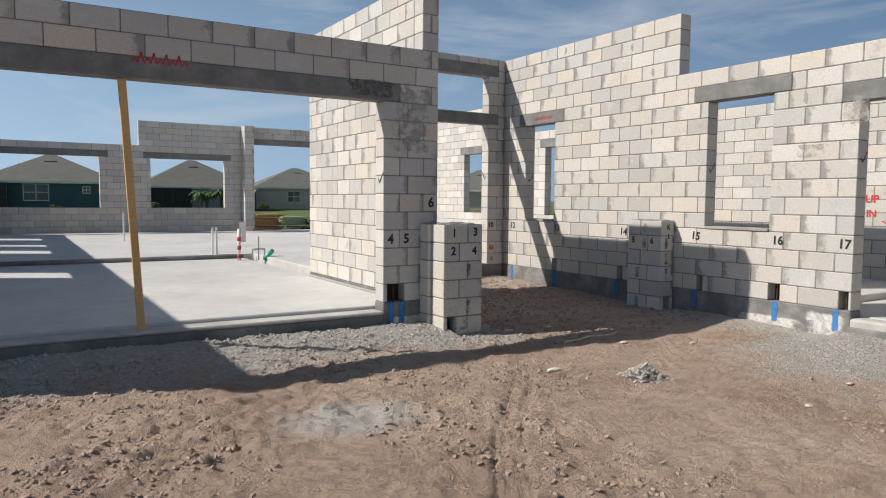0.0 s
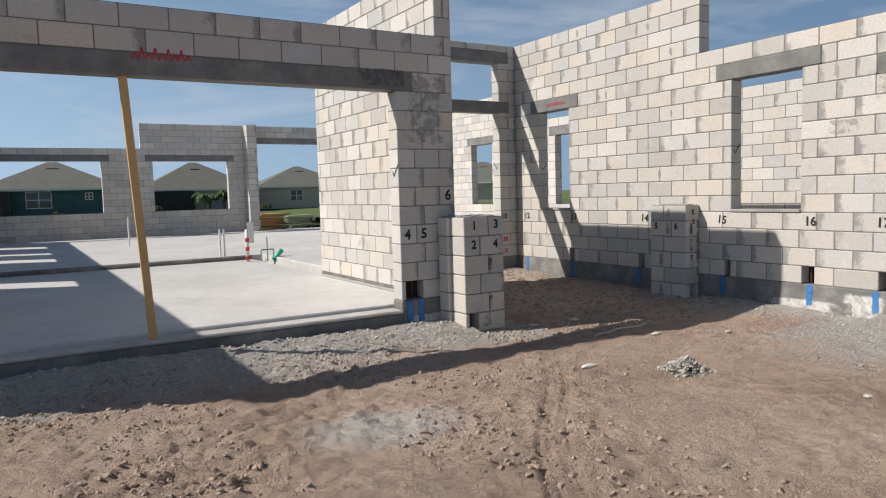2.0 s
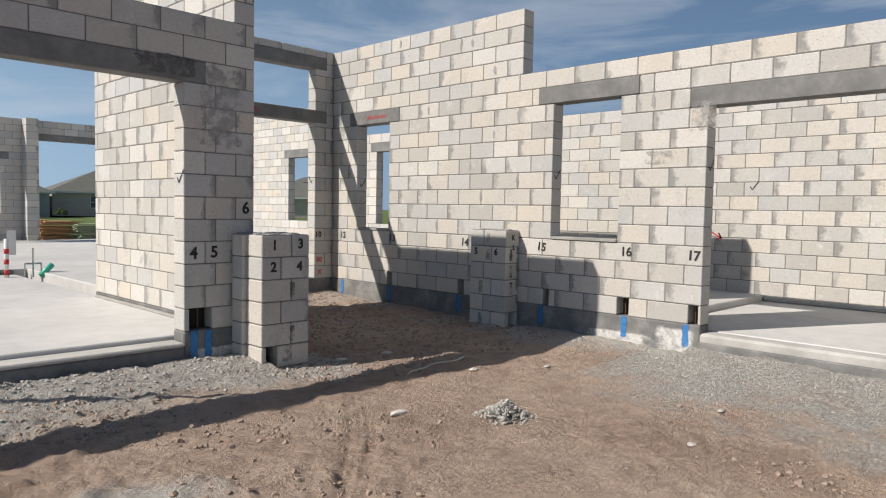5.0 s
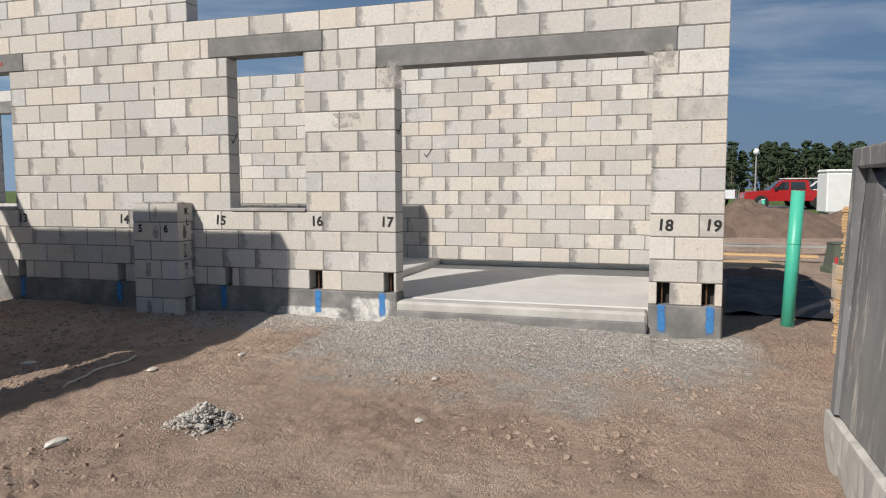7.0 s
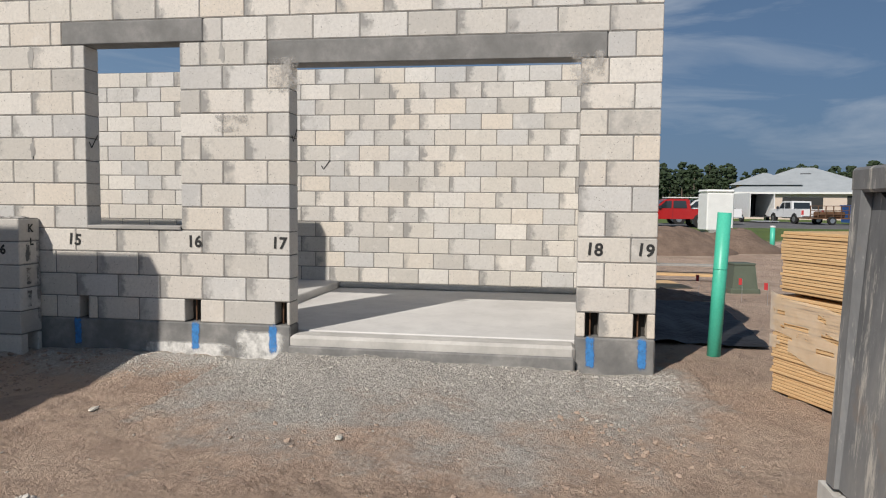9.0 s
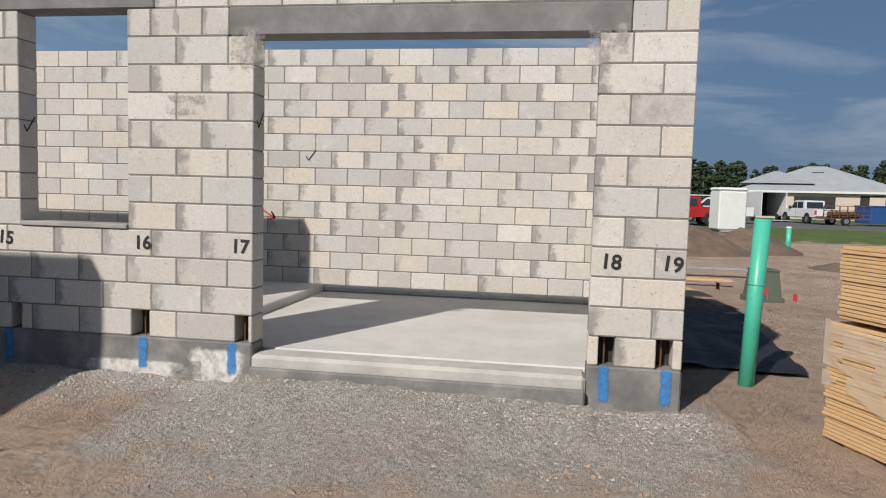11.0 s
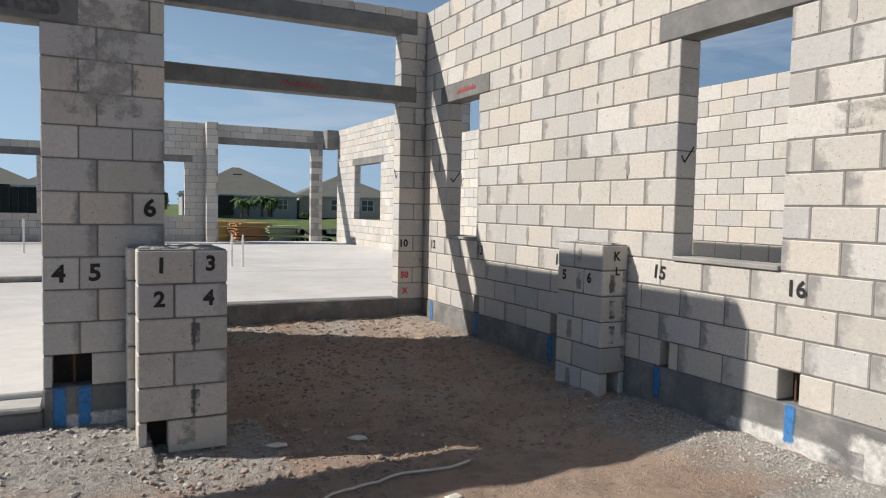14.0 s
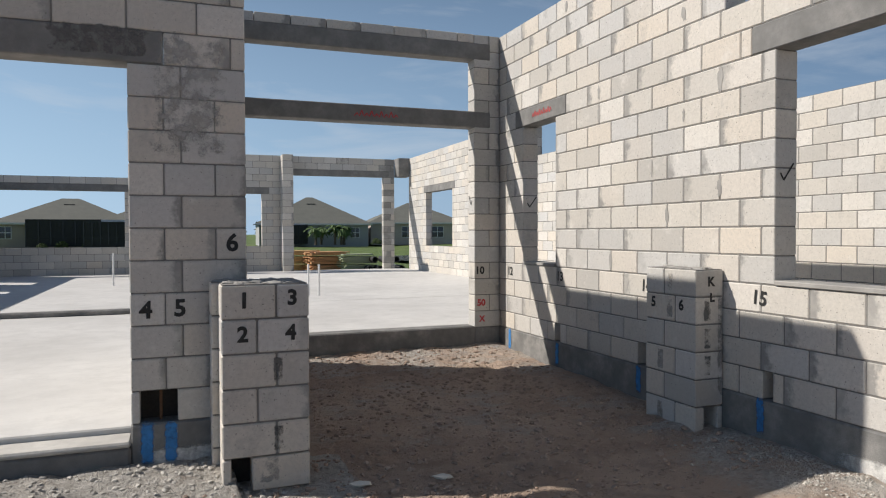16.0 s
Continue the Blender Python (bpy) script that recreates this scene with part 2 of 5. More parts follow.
M_DUG = simple("dug_dirt", (0.115, 0.08, 0.06), (0.21, 0.15, 0.113), 2, 0.96, 0, 0.6, 12, 0.05)
M_CLOD = simple("dirt_clod", (0.24, 0.175, 0.133), (0.44, 0.335, 0.262), 8)
M_LUMBER = timber("pine_lumber", (0.56, 0.345, 0.14), (0.72, 0.49, 0.23))
M_ORANGE = timber("red_lumber", (0.42, 0.20, 0.085), (0.56, 0.32, 0.15))
M_GREENWOOD = timber("treated_lumber", (0.26, 0.32, 0.2), (0.4, 0.43, 0.29))
M_PLY = timber("plywood_edge", (0.50, 0.315, 0.15), (0.70, 0.49, 0.265))
M_PIPE = simple("green_plastic", (0.06, 0.45, 0.31), (0.085, 0.53, 0.38), 3, 0.4, 0, 0.02)
M_WHITE = simple("white_plastic", (0.7, 0.7, 0.69), (0.8, 0.8, 0.79), 3, 0.5, 0, 0.03)
M_STEELP = steel_material()
M_RUST = simple("rusty_steel", (0.10, 0.05, 0.03), (0.2, 0.11, 0.06), 6, 0.8, 0.3)
M_BLACKPAINT = simple("black_spray_paint", (0.012, 0.012, 0.012), (0.03, 0.03, 0.03), 20, 0.7)
M_REDPAINT = simple("red_spray_paint", (0.45, 0.03, 0.035), (0.6, 0.06, 0.06), 20, 0.7)
M_GLASS = glass_material()
M_TEAL = simple("teal_stucco", (0.05, 0.105, 0.11), (0.065, 0.13, 0.135), 1, 0.9)
M_BEIGE = simple("beige_stucco", (0.46, 0.40, 0.35), (0.53, 0.47, 0.41), 1, 0.9)
M_GREYST = simple("grey_stucco", (0.33, 0.34, 0.34), (0.39, 0.40, 0.40), 1, 0.9)
M_TAN = simple("tan_stucco", (0.34, 0.30, 0.25), (0.41, 0.36, 0.3), 1, 0.9)
M_PINK = simple("pale_block", (0.52, 0.43, 0.37), (0.6, 0.5, 0.43), 1, 0.9)
M_TRIM = simple("white_trim", (0.62, 0.63, 0.62), (0.72, 0.72, 0.71), 3, 0.6)
M_SHINGLE = shingle_material("grey_shingle", (0.115, 0.12, 0.105), (0.17, 0.172, 0.15))
M_SHEATH = shingle_material("roof_underlay", (0.28, 0.31, 0.33), (0.40, 0.43, 0.45))
# near-black of insect screens, also used as painted shade in openings
M_SCREEN_SHADE = simple("dark_screen_and_shade", (0.012, 0.013, 0.014), (0.025, 0.026, 0.027), 3, 0.7)
M_PINE = foliage("pine_foliage", (0.012, 0.024, 0.01), (0.035, 0.058, 0.022))
M_PALM = foliage("palm_foliage", (0.04, 0.085, 0.02), (0.10, 0.16, 0.045))
M_SHRUB = foliage("shrub_foliage", (0.04, 0.07, 0.02), (0.09, 0.12, 0.035))
M_BARK = simple("bark", (0.09, 0.07, 0.055), (0.16, 0.13, 0.10), 5, 0.95)
M_REDCAR = simple("red_car_paint", (0.36, 0.012, 0.014), (0.40, 0.018, 0.018), 1, 0.25, 0, 0.0)
M_WHITECAR = simple("white_car_paint", (0.66, 0.67, 0.68), (0.72, 0.73, 0.74), 1, 0.3, 0, 0.0)
M_DARKCAR = simple("dark_car_paint", (0.02, 0.022, 0.028), (0.035, 0.037, 0.045), 1, 0.25, 0, 0.0)
M_TYRE = simple("tyre_rubber", (0.012, 0.012, 0.012), (0.025, 0.025, 0.025), 9, 0.9)
M_RIM = simple("rim_metal", (0.45, 0.45, 0.46), (0.6, 0.6, 0.6), 9, 0.35, 0.9)
M_BLUE = simple("blue_steel", (0.02, 0.075, 0.24), (0.03, 0.10, 0.32), 3, 0.5)
M_ROAD = simple("asphalt", (0.10, 0.10, 0.105), (0.15, 0.15, 0.152), 1, 0.9)
M_BOX = simple("green_enamel", (0.085, 0.105, 0.075), (0.12, 0.14, 0.10), 3, 0.5)
M_SHEET = simple("black_plastic_and_shade", (0.01, 0.01, 0.011), (0.022, 0.022, 0.025), 4, 0.62, 0, 0.5, 9, 0.05)
M_FILM = simple("wrap_film", (0.72, 0.62, 0.48), (0.85, 0.78, 0.66), 7, 0.22, 0, 0.5, 9, 0.02)
M_FILM.node_tree.nodes["Principled BSDF"].inputs["Alpha"].default_value = 0.38
M_WATER = simple("pond_water", (0.05, 0.06, 0.05), (0.07, 0.08, 0.07), 0.3, 0.08)

# ---- geometry helpers ----


class Geo:
    """Vertices and faces gathered for one mesh."""

    def __init__(self):
        self.v, self.f = [], []

    def add(self, verts, faces):
        o = len(self.v)
        self.v += [tuple(p) for p in verts]
        self.f += [tuple(i + o for i in q) for q in faces]
        return self

    def box(self, x0, x1, y0, y1, z0, z1, b=0.0, m=None):
        if b <= 0:
            vs = [(x, y, z) for z in (z0, z1) for y in (y0, y1) for x in (x0, x1)]
            fs = [(0, 2, 3, 1), (4, 5, 7, 6), (0, 1, 5, 4), (2, 6, 7, 3), (0, 4, 6, 2), (1, 3, 7, 5)]
        else:
            lo, hi = (x0, y0, z0), (x1, y1, z1)
            vs, idx = [], {}
            for s in [(i, j, k) for i in (0, 1) for j in (0, 1) for k in (0, 1)]:
                for ax in range(3):
                    p = [(hi if s[a] else lo)[a] + (0 if a == ax else (-b if s[a] else b)) for a in range(3)]
                    idx[s, ax] = len(vs)
                    vs.append(tuple(p))
            fs = []
            for ax in range(3):
                u, w = (ax + 1) % 3, (ax + 2) % 3
                for side in (0, 1):
                    q = []
                    for a, c in ((0, 0), (1, 0), (1, 1), (0, 1)):
                        s = [0, 0, 0]
                        s[ax], s[u], s[w] = side, a, c
                        q.append(idx[tuple(s), ax])
                    fs.append(tuple(q if side else q[::-1]))
                for a in (0, 1):
                    for c in (0, 1):
                        s0, s1 = [0, 0, 0], [0, 0, 0]
                        s0[u], s0[w], s1[u], s1[w] = a, c, a, c
                        s1[ax] = 1
                        q = [idx[tuple(s0), u], idx[tuple(s1), u], idx[tuple(s1), w], idx[tuple(s0), w]]
                        fs.append(tuple(q if a != c else q[::-1]))
            for s in [(i, j, k) for i in (0, 1) for j in (0, 1) for k in (0, 1)]:
                q = [idx[s, 0], idx[s, 1], idx[s, 2]]
                fs.append(tuple(q if sum(s) % 2 else q[::-1]))
        if m is not None:
            vs = [m @ Vector(p) for p in vs]
        return self.add(vs, fs)

    def tube(self, p0, p1, r0, r1=None, n=12, caps=True):
        p0, p1 = Vector(p0), Vector(p1)
        r1 = r0 if r1 is None else r1
        q = (p1 - p0).to_track_quat("Z", "Y")
        vs = []
        for p, r in ((p0, r0), (p1, r1)):
            vs += [p + q @ Vector((r * math.cos(a), r * math.sin(a), 0)) for a in [2 * math.pi * i / n for i in range(n)]]
        fs = [(i, (i + 1) % n, n + (i + 1) % n, n + i) for i in range(n)]
        if caps:
            fs += [tuple(range(n))[::-1], tuple(range(n, 2 * n))]
        return self.add(vs, fs)

    def pipe(self, p0, p1, r, wall, n=24):
        """An open pipe with a wall's thickness."""
        p0, p1 = Vector(p0), Vector(p1)
        q = (p1 - p0).to_track_quat("Z", "Y")
        vs = []
        for p, rr in ((p0, r), (p1, r), (p1, r - wall), (p0, r - wall)):
            vs += [p + q @ Vector((rr * math.cos(a), rr * math.sin(a), 0)) for a in [2 * math.pi * i / n for i in range(n)]]
        fs = [(k * n + i, k * n + (i + 1) % n, ((k + 1) % 4) * n + (i + 1) % n, ((k + 1) % 4) * n + i) for k in range(4) for i in range(n)]
        return self.add(vs, fs)

    def prism(self, outline, x0, x1):
        """An outline in y, z drawn out along x."""
        n = len(outline)
        vs = [(x, y, z) for x in (x0, x1) for y, z in outline]
        fs = [(i, (i + 1) % n, n + (i + 1) % n, n + i) for i in range(n)] + [tuple(range(n))[::-1], tuple(range(n, 2 * n))]
        return self.add(vs, fs)

    def blob(self, c, r, rng, squash=1.0, rough=0.25):
        t = (1 + 5 ** 0.5) / 2
        base = [(-1, t, 0), (1, t, 0), (-1, -t, 0), (1, -t, 0), (0, -1, t), (0, 1, t), (0, -1, -t), (0, 1, -t), (t, 0, -1), (t, 0, 1), (-t, 0, -1), (-t, 0, 1)]
        fs = [(0, 11, 5), (0, 5, 1), (0, 1, 7), (0, 7, 10), (0, 10, 11), (1, 5, 9), (5, 11, 4), (11, 10, 2), (10, 7, 6), (7, 1, 8), (3, 9, 4), (3, 4, 2), (3, 2, 6), (3, 6, 8), (3, 8, 9), (4, 9, 5), (2, 4, 11), (6, 2, 10), (8, 6, 7), (9, 8, 1)]
        e = Euler((rng.uniform(0, 6), rng.uniform(0, 6), rng.uniform(0, 6)))
        vs = []
        for p in base:
            d = Vector(p).normalized()
            d.rotate(e)
            d *= r * (1 + rng.uniform(-rough, rough))
            vs.append((c[0] + d.x, c[1] + d.y, c[2] + d.z * squash))
        return self.add(vs, fs)

    def mesh(self, name, mat, smooth=False):
        me = bpy.data.meshes.new(name)
        me.from_pydata(self.v, [], self.f)
        me.materials.append(mat)
        if smooth:
            me.polygons.foreach_set("use_smooth", [True] * len(me.polygons))
        bm = bmesh.new()
        bm.from_mesh(me)
        bmesh.ops.recalc_face_normals(bm, faces=bm.faces)
        bm.to_mesh(me)
        bm.free()
        me.update()
        return me


def thing(name, x=0, y=0, z=0, rz=0, label="", category="", group="", kind=""):
    """An empty at a thing's base."""
    ob = new(name)
    ob.empty_display_size = 0.1
    ob.matrix_basis = pose(x, y, z, 0, 0, rz)
    return tagged(ob, label, category, group, kind)


def part(name, geo, mat, parent=None, label="", smooth=False):
    ob = new(name, geo.mesh(name, mat, smooth))
    ob.parent = parent
    if label:
        tagged(ob, label)
    return ob


def solo(name, geo, mat, label, category, group="", kind="", smooth=False):
    return tagged(part(name, geo, mat, None, "", smooth), label, category, group, kind)


# ---- ground ----
S, C, B = 0.36, 0.2032, 0.4064     # top of the stem wall, one course, one block


def axis(lo, hi, step, far):
    a = list(np.arange(lo, hi + 1e-6, step))
    d, up, dn = step, a[-1], a[0]
    while up < far:
        d *= 1.25
        up += d
        a.append(up)
    d = step
    while dn > -far:
        d *= 1.25
        dn -= d
        a.insert(0, dn)
    return np.array(a)


GX, GY = axis(-1.9, 8.0, 0.022, 2500), axis(0.9, 10.4, 0.022, 2500)


def ruts(x, y):
    """Two narrow wheel ruts that run from near the walk towards the pier."""
    c = 2.32 + (y - 3.04) * 0.81 + 0.05 * math.sin(3 * y)
    if not 1.4 < y < 5.6:
        return 0.0
    return sum(-0.024 * math.exp(-((x - c - o) / 0.028) ** 2) for o in (-0.1, -0.03, 0.05, 0.11)) * min(1, (5.6 - y))


def ground_height(x, y):
    p = Vector((x, y, 0))
    near = max(0.0, 1 - max(0, math.hypot(x - 3.5, y - 4.5) - 8) / 10)
    z = 0.025 + near * (0.035 * noise.noise(p * 0.7) + 0.018 * noise.noise(p * 2.6) + 0.016 * noise.noise(p * 6))
    if near > 0.5:
        rough = 0.35 + max(0, noise.noise(p * 0.8 + Vector((3, 1, 0))) * 1.3 + 0.25) - 0.25 * (x > 5.4 and y < 5) + 0.8 * max(0, min(1, (3.6 - x) / 1.5))
        z += rough * (0.016 * abs(noise.noise(p * 5.3)) + 0.012 * noise.noise(p * 11) + 0.007 * noise.noise(p * 16))
        # broken crust: low ledges where feet and wheels have turned the soil
        crust = max(0.0, min(1.0, (5.2 - x) / 2.6)) * max(0.0, min(1.0, (6.9 - y) / 1.2)) * (0.55 + noise.noise(p * 0.7 + Vector((9, 2, 0))))
        crust = max(0.08, crust)
        z += crust * (0.013 * math.tanh(7 * noise.noise(p * 3.1 + Vector((1, 7, 0)))) + 0.010 * math.tanh(6 * noise.noise(p * 7.3 + Vector((4, 4, 0)))) + 0.006 * math.tanh(5 * noise.noise(p * 15)))
    z += near * ruts(x, y)
    if -2 < x < 4.2:
        z += 0.11 * max(0, 1 - abs(y - 6.98) / 0.8) * near
    if 0.8 < y < 10.5:
        z += (0.115 + 0.04 * noise.noise(p * 2.2) + 0.02 * (y - 3) if 1.72 < y < 4.25 else 0.05) * max(0, 1 - abs(x - 7.6) / 0.8)
    if 4.3 < x < 7.8 and y > 9.3:
        z += 0.10 * min(1, (y - 9.3) / 1.1)
    if x > 12:
        z -= 0.30 * min(1, (x - 12) / 8) * (1 - min(1, max(0, (x - 33) / 12)))
    return z


def build_ground():
    nx, ny = len(GX), len(GY)
    vs, gv, gr, wh = [], [], [], []
    for y in GY:
        for x in GX:
            vs.append((x, y, ground_height(x, y)))
            g = 0.0
            if y < 7.2 and x < 4.9:
                g = max(g, 0.95 - max(0, 6.55 - y) * 0.8)
            if 0.4 < y < 6.9:
                g = max(g, (1.1 if y < 4.7 else 0.65) - max(0, 7.3 - x) / (0.8 + 0.9 * max(0, min(1, (4.9 - y) / 0.6))) * 0.7 - max(0, 1.5 - y) * 1.1 - max(0, x - 8) * 2)
            if y > 7.0 and x > 4:
                g = max(g, 0.28 + 0.3 * (y > 9.6))
            if math.hypot(x - 4.6, y - 4.2) < 0.14:
                g = 1.0
            gv.append(g)
            wh.append(1.35 * max(0, 1 - math.hypot((x - 2.05) / 0.85, (y - 4.45) / 0.6)) + (0.9 * max(0, 1 - abs(x - 7.55) / 0.35) if 4.1 < y < 5.4 else 0))
            gr.append(1.0 if y > 33 or (x > 44 and -30 < y < 60) or y < -60 else (0.5 if y > 27 or x > 33 else 0.0))
    fs = [(j * nx + i, j * nx + i + 1, (j + 1) * nx + i + 1, (j + 1) * nx + i) for j in range(ny - 1) for i in range(nx - 1)]
    me = bpy.data.meshes.new("ground")
    me.from_pydata(vs, [], fs)
    for name, vals in (("gravel", gv), ("grass", gr), ("white", wh)):
        me.attributes.new(name, "FLOAT", "POINT").data.foreach_set("value", vals)
    me.polygons.foreach_set("use_smooth", [True] * len(fs))
    me.materials.append(M_DIRT)
    tagged(new("ground", me), "bare brown sandy dirt with grey gravel by the walls", "ground", "", "structure")


build_ground()

# ---- block walls ----
BLOCKS = {}


def block_mesh(length, height, depth):
    key = (round(length, 3), round(height, 3), round(depth, 3))
    if key not in BLOCKS:
        g = Geo().box(0, key[0], -key[2] / 2, key[2] / 2, 0, key[1], 0.006)
        BLOCKS[key] = g.mesh("block", M_BLOCK)
    return BLOCKS[key]


LATE = []


def block_wall(name, along, face, a0, a1, tops, openings=(), lintels=(), holes=(), near=None, label="", thick=0.2, stem=True, z0=S, stem_gaps=(), bond=0, anchor=None, corner=None):
    """A wall of concrete blocks in running bond: along 'x' or 'y' from a0 to a1, its low face at face. tops: (from, to, courses);
    openings: (from, to, first course, past last course); lintels: (from, to, course); holes: clean-out holes in the lowest course."""
    root = thing(name, 0, 0, 0, 0, label, "wall", "", "structure")
    jt = 0.009

    def put(p, q, z_lo, z_hi, inset, g, b=0.0):
        if along == "y":
            g.box(face + inset, face + thick - inset, p, q, z_lo, z_hi, b)
        else:
            g.box(p, q, face + inset, face + thick - inset, z_lo, z_hi, b)

    core, rest, shells = Geo(), Geo(), Geo()
    top = max(t[2] for t in tops)
    for k in range(top):
        runs = []
        for p, q, n in tops:
            if k < n:
                if runs and abs(runs[-1][1] - p) < 1e-4:
                    runs[-1] = (runs[-1][0], q)
                else:
                    runs.append((p, q))
        cuts = [(p, q) for p, q, c0, c1 in openings if c0 <= k < c1] + [(p, q) for p, q, c in lintels if c == k]
        if k == 0:
            cuts += list(holes)
        for p, q in sorted(cuts):
            nxt = []
            for r0, r1 in runs:
                if q <= r0 or p >= r1:
                    nxt.append((r0, r1))
                else:
                    nxt += [s for s in ((r0, p), (q, r1)) if s[1] - s[0] > 0.02]
            runs = nxt
        z_lo = z0 + k * C
        for r0, r1 in runs:
            put(r0 + 0.006, r1 - 0.006, z_lo, z_lo + C - (0.004 if k == top - 1 else 0), 0.006, core)
            joints = [r0]
            start = a0 if anchor is None else anchor
            first = math.floor((r0 - start) / B) - 1
            j = start + first * B + (B / 2 if (k + bond) % 2 else 0)
            while j < r1:
                if j > r0 + 0.07 and j < r1 - 0.07:
                    joints.append(j)
                j += B
            if corner and k < corner[1] and r1 > corner[0]:
                joints = [q for q in joints if q <= corner[0]] + [q for q in corner[2 + k % 2] if r0 + 0.05 < q < r1 - 0.05]
                joints = sorted(set([r0] + joints))
            joints.append(r1)
            for p, q in zip(joints, joints[1:]):
                l = p if p == r0 else p + jt / 2
                h = q if q == r1 else q - jt / 2
                if near and near[0] <= (p + q) / 2 <= near[1]:
                    LATE.append((root, along, l, h, face + thick / 2, z_lo + jt / 2, C - jt, thick))
                else:
                    put(l, h, z_lo + jt / 2, z_lo + C - jt / 2, 0, rest, 0.006)
    part("mortar", core, M_MORTAR, root)
    if rest.v:
        tagged(part("far_blocks", rest, M_BLOCK, root), "", "", "", "stuff")
    for p, q, c in lintels:
        g = Geo()
        put(p + 0.004, q - 0.004, z0 + c * C + 0.003, z0 + (c + 1) * C - 0.002, -0.003, g, 0.008)
        part("lintel", g, M_LINTEL, root, "grey precast concrete lintel")
    # back plates of the holes, coloured near-black for the unlit hollow
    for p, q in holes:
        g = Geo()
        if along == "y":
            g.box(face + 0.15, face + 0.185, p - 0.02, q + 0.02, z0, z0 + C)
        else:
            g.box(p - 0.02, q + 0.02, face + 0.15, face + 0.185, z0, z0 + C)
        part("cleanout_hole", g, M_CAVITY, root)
        g = Geo()
        m = (p + q) / 2 + 0.01
        if along == "y":
            g.tube((face + 0.09, m, z0), (face + 0.09, m, z0 + C), 0.007, None, 8)
        else:
            g.tube((m, face + 0.09, z0), (m, face + 0.09, z0 + C), 0.009, None, 8)
        part("rebar", g, M_RUST, root)
    if stem:
        runs = [(a0, a1)]
        for p, q in sorted(stem_gaps):
            nxt = []
            for r0, r1 in runs:
                nxt += [s for s in ((r0, min(p, r1)), (max(q, r0), r1)) if s[1] - s[0] > 0.02] if p < r1 and q > r0 else [(r0, r1)]
            runs = nxt
        for r0, r1 in runs:
            g = Geo()
            put(r0 - 0.004, r1 + 0.004, -0.35, z0 - 0.002, -0.006, g, 0.012)
            part("stem_wall", g, M_STEM, root, "dark grey poured concrete stem wall")
    return root


FX, FY = 7.735, 7.13
wall_a = block_wall("wall_entry_side", "y", FX, 1.15, 10.69, [(1.15, 6.59, 14), (6.59, 10.69, 18)],
                    [(1.77, 4.205, 0, 11), (5.2, 6.11, 4, 12), (9.1, 9.86, 4, 12)], [(1.57, 4.40, 11), (4.98, 6.33, 12), (8.88, 10.06, 12)],
                    [(1.21, 1.32), (1.59, 1.70), (4.235, 4.34), (5.03, 5.18), (6.12, 6.21), (7.53, 7.64), (9.0, 9.12)], (0, 11),
                    "sunlit cream concrete block wall with window openings", stem_gaps=[(1.77, 4.205)])
wall_g = block_wall("wall_garage_front", "x", FY, -1.98, 4.31, [(-1.98, 4.10, 14), (4.10, 4.31, 18)],
                    [(-1.27, 3.61, 0, 11)], [(-1.48, 3.82, 11)], [(3.66, 3.88)], (-2, 5),
                    "grey concrete block wall over a wide garage opening", stem_gaps=[(-1.27, 3.61)], anchor=-2.079, corner=(3.6, 11, (3.917,), (3.814, 4.12)))
wall_s = block_wall("wall_garage_side", "y", 4.10, 7.34, 10.69, [(7.34, 10.69, 18)], near=(7, 11), label="tall sunlit concrete block wall beside the garage", thick=0.21, bond=1)
wall_p = block_wall("pier_entry", "x", 10.49, 7.38, 7.728, [(7.38, 7.728, 18)], near=(7, 8), label="narrow concrete block pier in the entry corner")
wall_e = block_wall("wall_east", "y", 11.12, 1.15, 24.6, [(1.15, 15.9, 14), (15.9, 24.6, 18)],
                    [(12.5, 13.42, 4, 12), (16.0, 17.0, 4, 12), (20.7, 22.9, 4, 12)],
                    [(12.3, 13.62, 12), (15.9, 17.2, 12), (20.5, 23.1, 12)], near=(1, 7.6), label="long cream concrete block outer wall", bond=1, anchor=1.081)
wall_so = block_wall("wall_south", "x", 1.15, 7.945, 11.11, [(7.945, 11.11, 14)], label="plain concrete block end wall")
wall_w = block_wall("wall_west", "y", -1.98, 7.34, 24.99, [(7.34, 24.99, 14)], [(13.2, 14.1, 4, 12), (17.3, 18.2, 4, 12), (19.6, 20.2, 4, 12), (22.2, 23.1, 4, 12)],
                    [(13.0, 14.3, 12), (17.1, 18.4, 12), (19.4, 20.4, 12), (22.0, 23.3, 12)], label="concrete block outer wall with windows")
wall_n = block_wall("wall_north", "x", 25.0, -1.98, 10.74, [(-1.98, 3.67, 14), (3.67, 10.74, 18)],
                    [(-1.0, 2.5, 4, 12), (4.02, 6.42, 4, 12), (7.33, 10.36, 0, 15)], [(-1.2, 2.75, 12), (3.8, 6.65, 12), (7.2, 10.55, 15)], label="shaded grey concrete block rear wall with window openings")
wall_np = block_wall("pier_rear", "y", 7.0, 24.55, 24.99, [(24.55, 24.99, 18)], label="concrete block pier at the rear opening", thick=0.33)


solo("rear_beam", Geo().box(10.74, 11.12, 24.5, 25.0, S + 15 * C, S + 18 * C, 0.01), M_LINTEL, "short concrete beam at the rear corner opening", "beam", "", "structure")

# window sills of cast concrete
def sill(x0, x1, y0, y1, z):
    solo("window_sill", Geo().box(x0, x1, y0, y1, z, z + 0.035, 0.006), M_SILL, "grey concrete window sill in a block wall", "sill", "window sills", "structure")


sill(7.72, 7.95, 5.205, 6.105, S + 4 * C)
sill(7.72, 7.95, 9.105, 9.855, S + 4 * C)

